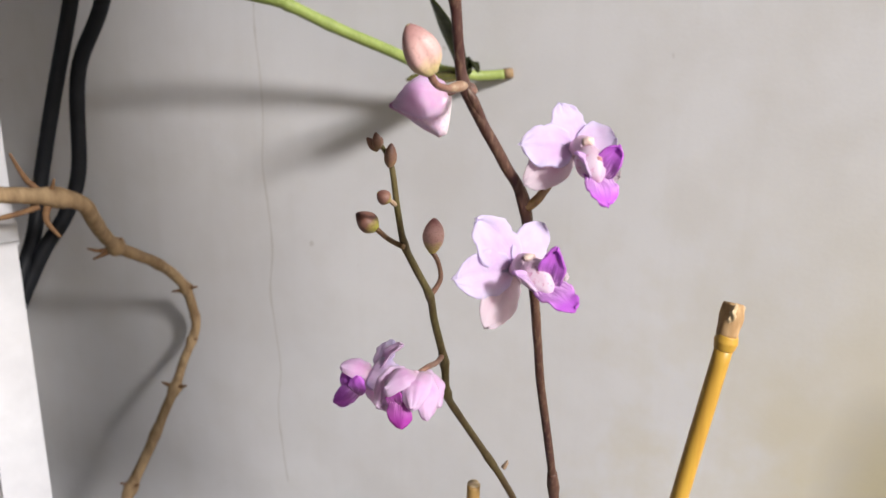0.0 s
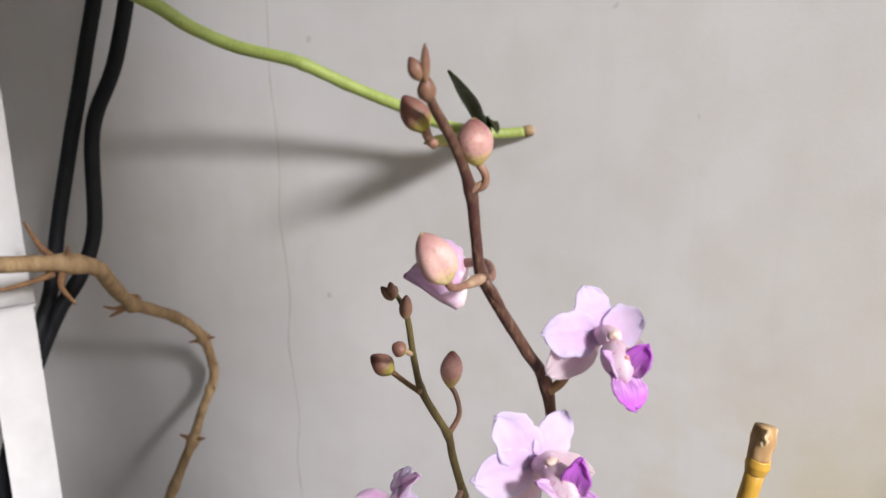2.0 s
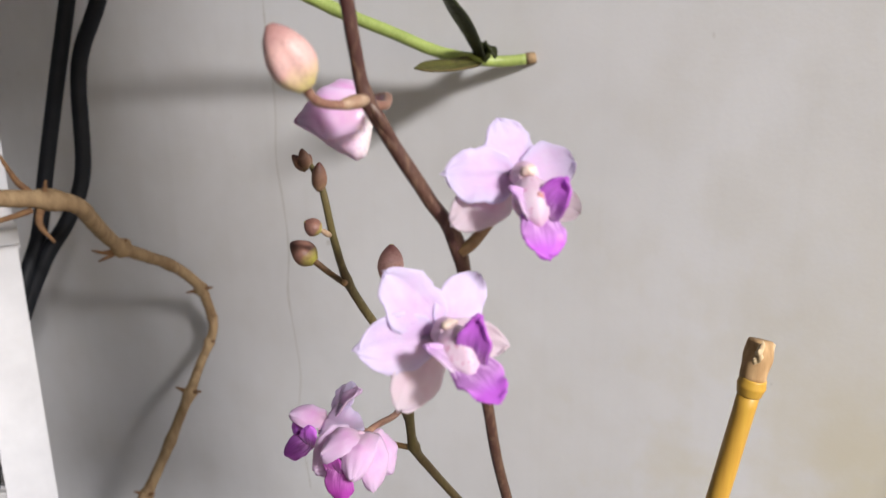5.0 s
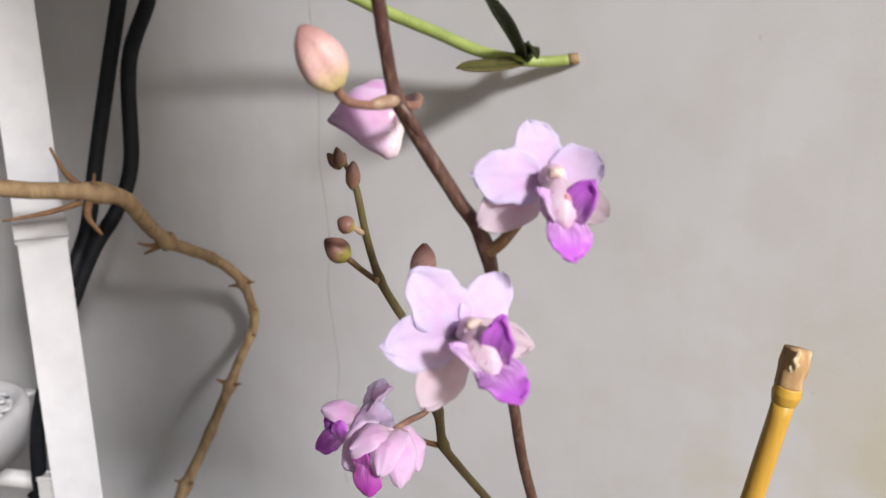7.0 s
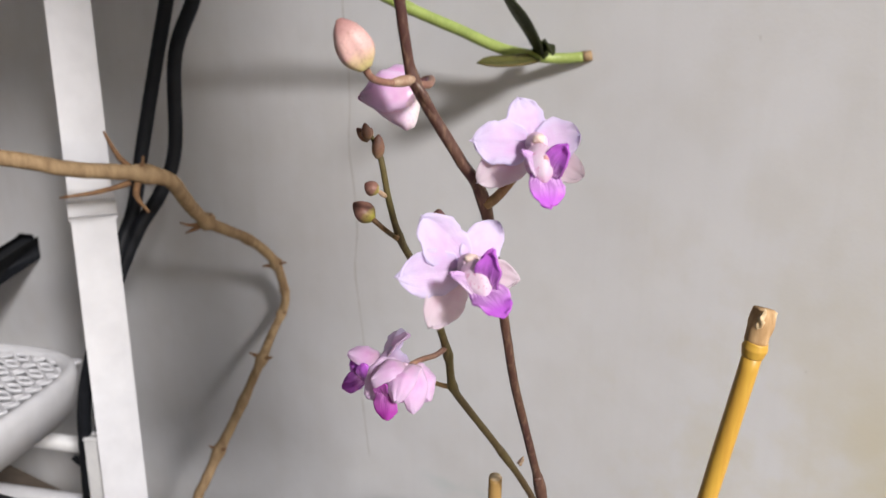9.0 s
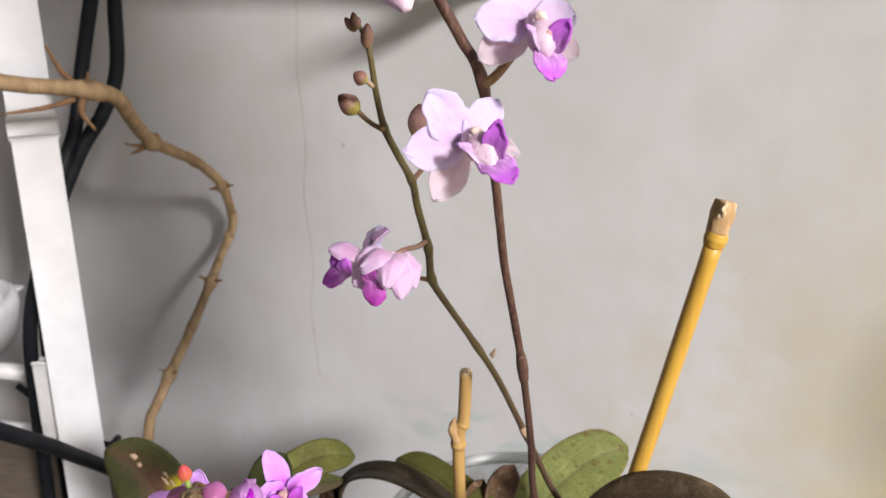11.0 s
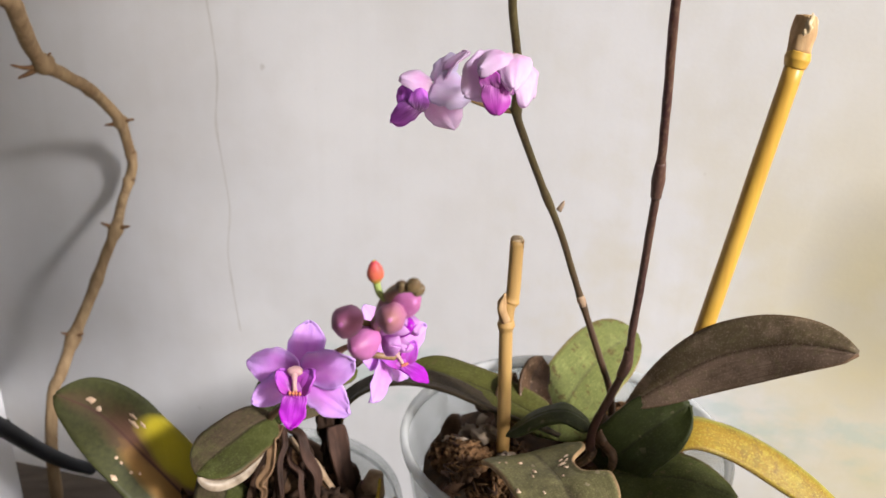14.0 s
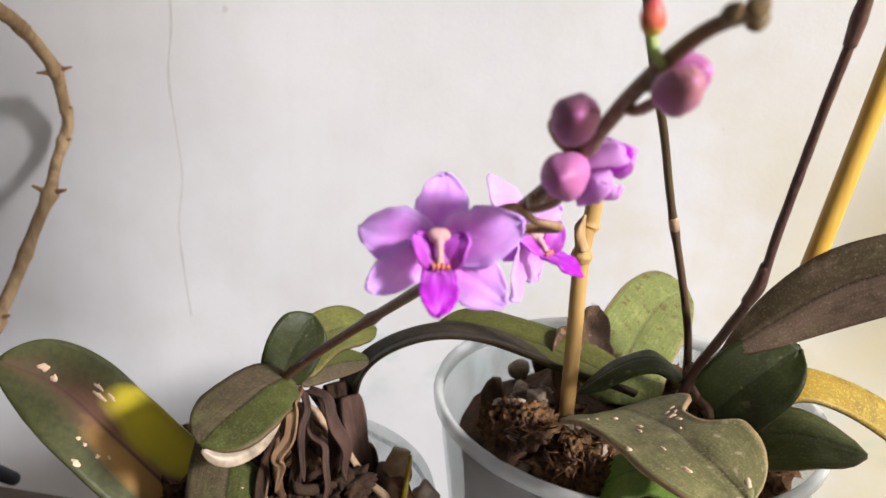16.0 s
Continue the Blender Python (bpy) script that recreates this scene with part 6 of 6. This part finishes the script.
fg = flower(orchid2, (-0.0395, 0.2290, 0.1835), (0.62, -0.76, -0.05), [(-0.0464, 0.2330, 0.1955), (-0.0472, 0.2215, 0.1862), (-0.0290, 0.2370, 0.1870), (-0.0450, 0.2150, 0.1758), (-0.0345, 0.2320, 0.1735)],
            [0.0078, 0.0092, 0.0092, 0.0092, 0.0084], (-0.0297, 0.2195, 0.1788), [(-0.0425, 0.2220, 0.1850), (-0.0330, 0.2265, 0.1876)], DEEP, 0.022, (0.0, 0.1, 0.98), 71, label="open deep pink orchid flower turned aside",
            lip_wide=0.0048, lobe_wide=0.0042, column=0.60, throat=(-0.0365, 0.2235, 0.1822), cap=(-0.0385, 0.2240, 0.1856), throat_m=THROAT_DEEP, anther=ANTHER_CREAM)
part("pedicel", tube(blank(), [(-0.0490, 0.228, 0.1800), (-0.0455, 0.231, 0.1810), (-0.0398, 0.2305, 0.1835)], [0.0010, 0.0009, 0.0011], 10, 6), PEDICEL, fg)
bud(orchid2, (-0.0490, 0.1815, 0.2160), (-0.0514, 0.1725, 0.2188), 0.0035, BUD_VIOLET, [(-0.0440, 0.190, 0.2100), (-0.0475, 0.1895, 0.2115), (-0.0500, 0.1870, 0.2150), (-0.0491, 0.1810, 0.2162)], 0.0007, PED_OLIVE, "bud", "large dusky violet bud", 0.88, 0.09)
bud(orchid2, (-0.0448, 0.1925, 0.2062), (-0.0490, 0.1830, 0.2078), 0.0038, BUD_ROSE, [(-0.0462, 0.205, 0.1990), (-0.0470, 0.201, 0.1980), (-0.0445, 0.197, 0.2005), (-0.0445, 0.1925, 0.2060)], 0.0007, PED_OLIVE, "bud", "large dusky pink bud", 0.88, 0.09)
bud(orchid2, (-0.0414, 0.1705, 0.2215), (-0.0420, 0.1615, 0.2250), 0.0031, BUD_DUSK, [(-0.0432, 0.178, 0.2190), (-0.0420, 0.176, 0.2190), (-0.0414, 0.1700, 0.2218)], 0.0008, PED_OLIVE, "bud", "brownish violet bud", 0.88, 0.09)
bud(orchid2, (-0.0400, 0.1752, 0.2228), (-0.0370, 0.1680, 0.2256), 0.0032, BUD_ROSE, [(-0.0428, 0.173, 0.2230), (-0.0414, 0.175, 0.2222), (-0.0398, 0.1750, 0.2230)], 0.0008, PED_OLIVE, "bud", "dusky pink bud", 0.88, 0.09)
bud(orchid2, (-0.0444, 0.1700, 0.2290), (-0.0449, 0.1692, 0.2338), 0.0017, BUD_RED, [(-0.0425, 0.1690, 0.2258), (-0.0438, 0.1695, 0.2270), (-0.0444, 0.1700, 0.2292)], 0.0007, GREEN_STEM, "bud", "small orange-red bud on a yellow stalk", 0.80)
for k, (a, b, r) in enumerate([((-0.0385, 0.1590, 0.2325), (-0.0374, 0.1568, 0.2347), 0.0014), ((-0.0402, 0.1606, 0.2318), (-0.0400, 0.1576, 0.2338), 0.0012), ((-0.0380, 0.1600, 0.2315), (-0.0360, 0.1584, 0.2328), 0.0013)]):
    bud(orchid2, a, b, r, BUD_OLIVE, None, name="bud", label="tiny olive bud at the stem's tip")
fo = part("opening_flower", bud_mesh((-0.0400, 0.1975, 0.2065), (-0.0362, 0.1890, 0.2104), 0.0027, 0.8, 0.1), LIP_DEEP, orchid2, "half-open magenta flower")
part("sepal", tepal((-0.0412, 0.1985, 0.2050), (-0.0385, 0.1895, 0.2112), 0.0080, (-0.45, -0.2, 0.85), -0.35, 0.22, 0.0, 0.8, 0.8, 0.02, 0.0005, 81), PETAL_OPENING, fo)
part("petal", tepal((-0.0410, 0.1985, 0.2045), (-0.0408, 0.1895, 0.2055), 0.0080, (-0.75, -0.6, 0.2), -0.30, 0.18, 0.0, 0.8, 0.8, 0.02, 0.0005, 82), PETAL_OPENING, fo)
part("petal", tepal((-0.0395, 0.1985, 0.2065), (-0.0345, 0.1915, 0.2100), 0.0070, (0.75, -0.4, 0.5), -0.3, 0.18, 0.0, 0.8, 0.8, 0.02, 0.0005, 83), PETAL_OPENING, fo)
part("sepal", tepal((-0.0405, 0.1990, 0.2040), (-0.0378, 0.1905, 0.2030), 0.0080, (-0.1, -0.75, -0.6), -0.25, 0.15, 0.0, 0.8, 0.8, 0.02, 0.0005, 84), PETAL_OPENING, fo)
part("pedicel", tube(blank(), [(-0.0455, 0.205, 0.1990), (-0.0430, 0.204, 0.1995), (-0.0408, 0.1990, 0.2045)], [0.0010, 0.0009, 0.0011], 10, 6), PEDICEL, fo)

mottled = []
big = part("leaf", leaf_mesh([(-0.102, 0.338, 0.032), (-0.122, 0.345, 0.048), (-0.143, 0.355, 0.066), (-0.164, 0.366, 0.082), (-0.184, 0.370, 0.091)], 0.035, (0.10, -0.72, 0.66), 0.34, 0.42, 0.7, n=10, nv=17, grid=mottled), LEAF_MOTTLED, orchid2, "large mottled green and maroon leaf with a yellow patch")
for k, (u, v, z, e) in enumerate(((0.82, 0.62, 0.0020, 1.4), (0.77, 0.56, 0.0014, 1.2), (0.58, 0.26, 0.0010, 1.0), (0.54, 0.25, 0.0009, 1.0), (0.50, 0.25, 0.0010, 1.0), (0.47, 0.30, 0.0009, 1.0), (0.52, 0.06, 0.0014, 1.6), (0.63, 0.66, 0.0010, 3.6), (0.66, 0.74, 0.0008, 3.6), (0.60, 0.76, 0.0008, 3.2))):
    scar(big, mottled, u, v, z, 30 + k, e)
part("leaf", leaf_mesh([(-0.0835, 0.3260, 0.1035), (-0.0907, 0.3190, 0.1035), (-0.0973, 0.3110, 0.1022), (-0.1038, 0.3040, 0.1000), (-0.1095, 0.2985, 0.0965)], 0.0240, (-0.15, -0.62, 0.77), -0.12, 0.40, 0.30, wave=0.006, rise=0.55), LEAF_HALVES, orchid2, "rounded leaf, half maroon-brown and half dull green")
part("leaf", leaf_mesh([(-0.0868, 0.3300, 0.0990), (-0.0838, 0.3320, 0.1065), (-0.0795, 0.3350, 0.1140), (-0.0752, 0.3385, 0.1195)], 0.0185, (0.15, -0.88, 0.42), 0.30, 0.36, 0.25, rise=0.55), LEAF_DARK, orchid2, "small rounded dark green leaf")
part("leaf", leaf_mesh([(-0.083, 0.340, 0.098), (-0.072, 0.354, 0.1040), (-0.061, 0.365, 0.1030), (-0.0495, 0.3720, 0.0985)], 0.0180, (0.1, -0.60, 0.78), 0.2, 0.45, 0.6), LEAF_MID, orchid2, "green leaf behind the stem")
part("leaf", leaf_mesh([(-0.0810, 0.3400, 0.0965), (-0.0740, 0.3450, 0.0960), (-0.0640, 0.3530, 0.0945), (-0.0530, 0.3620, 0.0908)], 0.0105, (0.1, -0.75, 0.60), 0.2, 0.5, 0.6), LEAF_HALVES, orchid2, "small dull leaf under the green one")
part("leaf", leaf_mesh([(-0.088, 0.334, 0.095), (-0.100, 0.322, 0.082), (-0.104, 0.312, 0.060), (-0.100, 0.308, 0.035)], 0.026, (-0.1, -0.93, 0.35), -0.1, 0.45, 0.7), LEAF_HALVES, orchid2, "dull leaf hanging over the pot")
part("dry_leaf", leaf_mesh([(-0.0870, 0.3130, 0.0965), (-0.0925, 0.3055, 0.0922), (-0.0990, 0.2995, 0.0915), (-0.1045, 0.2970, 0.0928), (-0.1090, 0.2975, 0.0955)], 0.0046, (0.10, -0.80, 0.58), -0.7, 0.6, 0.5, rise=0.8), SHEATH, orchid2, "pale dead edge under the leaf")
part("dead_stump", tube(blank(), [(-0.0645, 0.374, 0.0755), (-0.0620, 0.3700, 0.0660), (-0.0590, 0.366, 0.0555), (-0.0540, 0.361, 0.0410), (-0.0510, 0.357, 0.022)], [0.0046, 0.0052, 0.0058, 0.0066, 0.0070], 40, 22, 0.55), BARK_DARK, orchid2, "ragged dark stump of a dead leaf")
# a lighter reddish strip puts the stump's lit side into colour
part("dead_stump", leaf_mesh([(-0.0600, 0.3650, 0.0745), (-0.0575, 0.3600, 0.0600), (-0.0540, 0.3560, 0.0460), (-0.0500, 0.3525, 0.0280)], 0.0085, (0.4, -0.85, 0.2), 0.5, 0.8, 0.9, 0.0020, wave=0.12, n=10, seed=3), HUSK_RED, orchid2, "torn reddish strip, coloured as the stump's lit flank")
part("root", tube(blank(), [(-0.0408, 0.3500, 0.0590), (-0.0425, 0.3480, 0.0520), (-0.0463, 0.3450, 0.0360)], [0.0036, 0.0050, 0.0042], 20, 10, 0.35), ROOT, orchid2, "pale thick root end")
part("root", tube(blank(), [(-0.0396, 0.3385, 0.0635), (-0.0408, 0.3370, 0.0530), (-0.0430, 0.3350, 0.0400)], [0.0006, 0.0010, 0.0013], 10, 8, 0.3), LEAF_YELLOW, orchid2, "thin olive spike beside the root")
part("leaf", leaf_mesh([(-0.0640, 0.3200, 0.0400), (-0.0645, 0.3140, 0.0520), (-0.0660, 0.3090, 0.0610)], 0.0100, (0.1, -0.9, 0.3), 0.4, 0.5, 0.7), LEAF_DEEP, orchid2, "short dark green blade among the roots")
part("root", lump((-0.0330, 0.340, 0.044), (0.005, 0.005, 0.008), 45, (30, 0, 0), 0.35, 3), STONE, orchid2, "pale thick root end")
# dead husks that droop from the crown, thin roots between them, dark pieces below
HUSKS = [((-0.0800, 0.3240, 0.1010), (-0.0825, 0.3120, 0.0975), (-0.0875, 0.3080, 0.0850), (-0.0880, 0.3085, 0.0720), 0.0050, HUSK),
         ((-0.0790, 0.3260, 0.0985), (-0.0780, 0.3160, 0.0965), (-0.0800, 0.3115, 0.0860), (-0.0790, 0.3105, 0.0740), 0.0030, HUSK_RED),
         ((-0.0770, 0.3260, 0.0985), (-0.0705, 0.3165, 0.0940), (-0.0655, 0.3150, 0.0830), (-0.0650, 0.3160, 0.0700), 0.0056, HUSK_RED),
         ((-0.0760, 0.3290, 0.0970), (-0.0690, 0.3230, 0.0880), (-0.0680, 0.3210, 0.0740), (-0.0700, 0.3210, 0.0560), 0.0050, BARK_DARK),
         ((-0.0820, 0.3250, 0.0970), (-0.0835, 0.3170, 0.0880), (-0.0820, 0.3130, 0.0740), (-0.0850, 0.3110, 0.0580), 0.0044, BARK_DARK),
         ((-0.0850, 0.3260, 0.0940), (-0.0900, 0.3170, 0.0820), (-0.0930, 0.3130, 0.0690), (-0.0910, 0.3120, 0.0520), 0.0050, BARK_DARK),
         ((-0.0770, 0.3250, 0.0900), (-0.0725, 0.3170, 0.0830), (-0.0715, 0.3130, 0.0700), (-0.0740, 0.3110, 0.0560), 0.0030, HUSK_RED)]
for k, (a, b, c, d, w, m) in enumerate(HUSKS):
    rnd = random.Random(60 + k)
    pts = [Vector(q) for q in (a, b, c, d)]
    bent = [pts[0]]
    for p, q in zip(pts, pts[1:]):
        bent += [p.lerp(q, 0.5) + Vector([rnd.uniform(-0.0022, 0.0022) for _ in range(3)]), q]
    part("dead_husk", leaf_mesh(bent, w * 0.8, ((-0.5, 0.3, 0.6, -0.2)[k % 4], -0.85, 0.35), 0.4, 0.7, 0.6, 0.0008, wave=0.10, n=8, seed=k * 3.1), m, orchid2, "curled papery tan husk" if m is HUSK else "")
for k in range(16):
    rnd = random.Random(200 + k)
    a = Vector((-0.080 + rnd.uniform(-0.010, 0.012), 0.328 + rnd.uniform(-0.008, 0.008), 0.090 - rnd.uniform(0, 0.03)))
    b = Vector((-0.074 + rnd.uniform(-0.026, 0.034), 0.324 + rnd.uniform(-0.024, 0.014), 0.038))
    bow = [a.lerp(b, u) + Vector((rnd.uniform(-0.009, 0.009), rnd.uniform(-0.012, 0.002), rnd.uniform(-0.002, 0.008))) for u in (0.25, 0.5, 0.75)]
    r = rnd.uniform(0.0007, 0.0018)
    part("root", tube(blank(), [a, *bow, b], [r, r * 1.2, r * 0.8, r * 1.1, r * 0.7], 10, 8, 0.6), (BARK_DARK, LEAF_DRY, BARK_DARK, BARK_DARK, BARK_DARK, ROOT)[k % 6], orchid2)
for k in range(30):
    rnd = random.Random(900 + k)
    c = (-0.076 + rnd.uniform(-0.022, 0.018), 0.322 + rnd.uniform(-0.022, 0.016), 0.044 + rnd.uniform(0.0, 0.022))
    r = rnd.uniform(0.0026, 0.0056)
    part("bark_chip", lump(c, (r, r * 0.55, r * 1.4), 300 + k, (rnd.uniform(-70, 70), rnd.uniform(-70, 70), rnd.uniform(0, 360)), 0.9, 4, None, 2.6), (BARK_DARK, BARK_DARK, BARK, BARK_DARK, BARK_DARK, BARK_DARK, STONE)[k % 7], orchid2)
part("crown", lump((-0.086, 0.334, 0.074), (0.010, 0.009, 0.022), 15, (8, 0, 0), 0.7, 3), LEAF_DRY, orchid2, "shaggy dead base of the orchid")

# ---- the bright green leaf of a neighbour ----
lime = thing("strap_leaved_plant", (0.175, 0.19, LEDGE_Z), "plant with a bright lime-green keeled leaf beside the pots", "plant")
part("leaf", leaf_mesh([(0.178, 0.192, LEDGE_Z), (0.172, 0.192, 0.02), (0.158, 0.194, 0.085), (0.138, 0.197, 0.145), (0.118, 0.200, 0.182), (0.0988, 0.2035, 0.2075)], 0.034, (0.1, -0.9, 0.35), 0.35, 0.8, 0.9, 0.0016), LEAF_LIME, lime)
part("midrib", tube(blank(), [(0.1778, 0.1900, 0.0), (0.1575, 0.1920, 0.085), (0.1375, 0.1950, 0.145), (0.1175, 0.1983, 0.182), (0.1040, 0.2015, 0.2010)], [0.0009, 0.0008, 0.0006, 0.0003], 8, 6), GREEN_STEM, lime, "paler keel along the leaf")
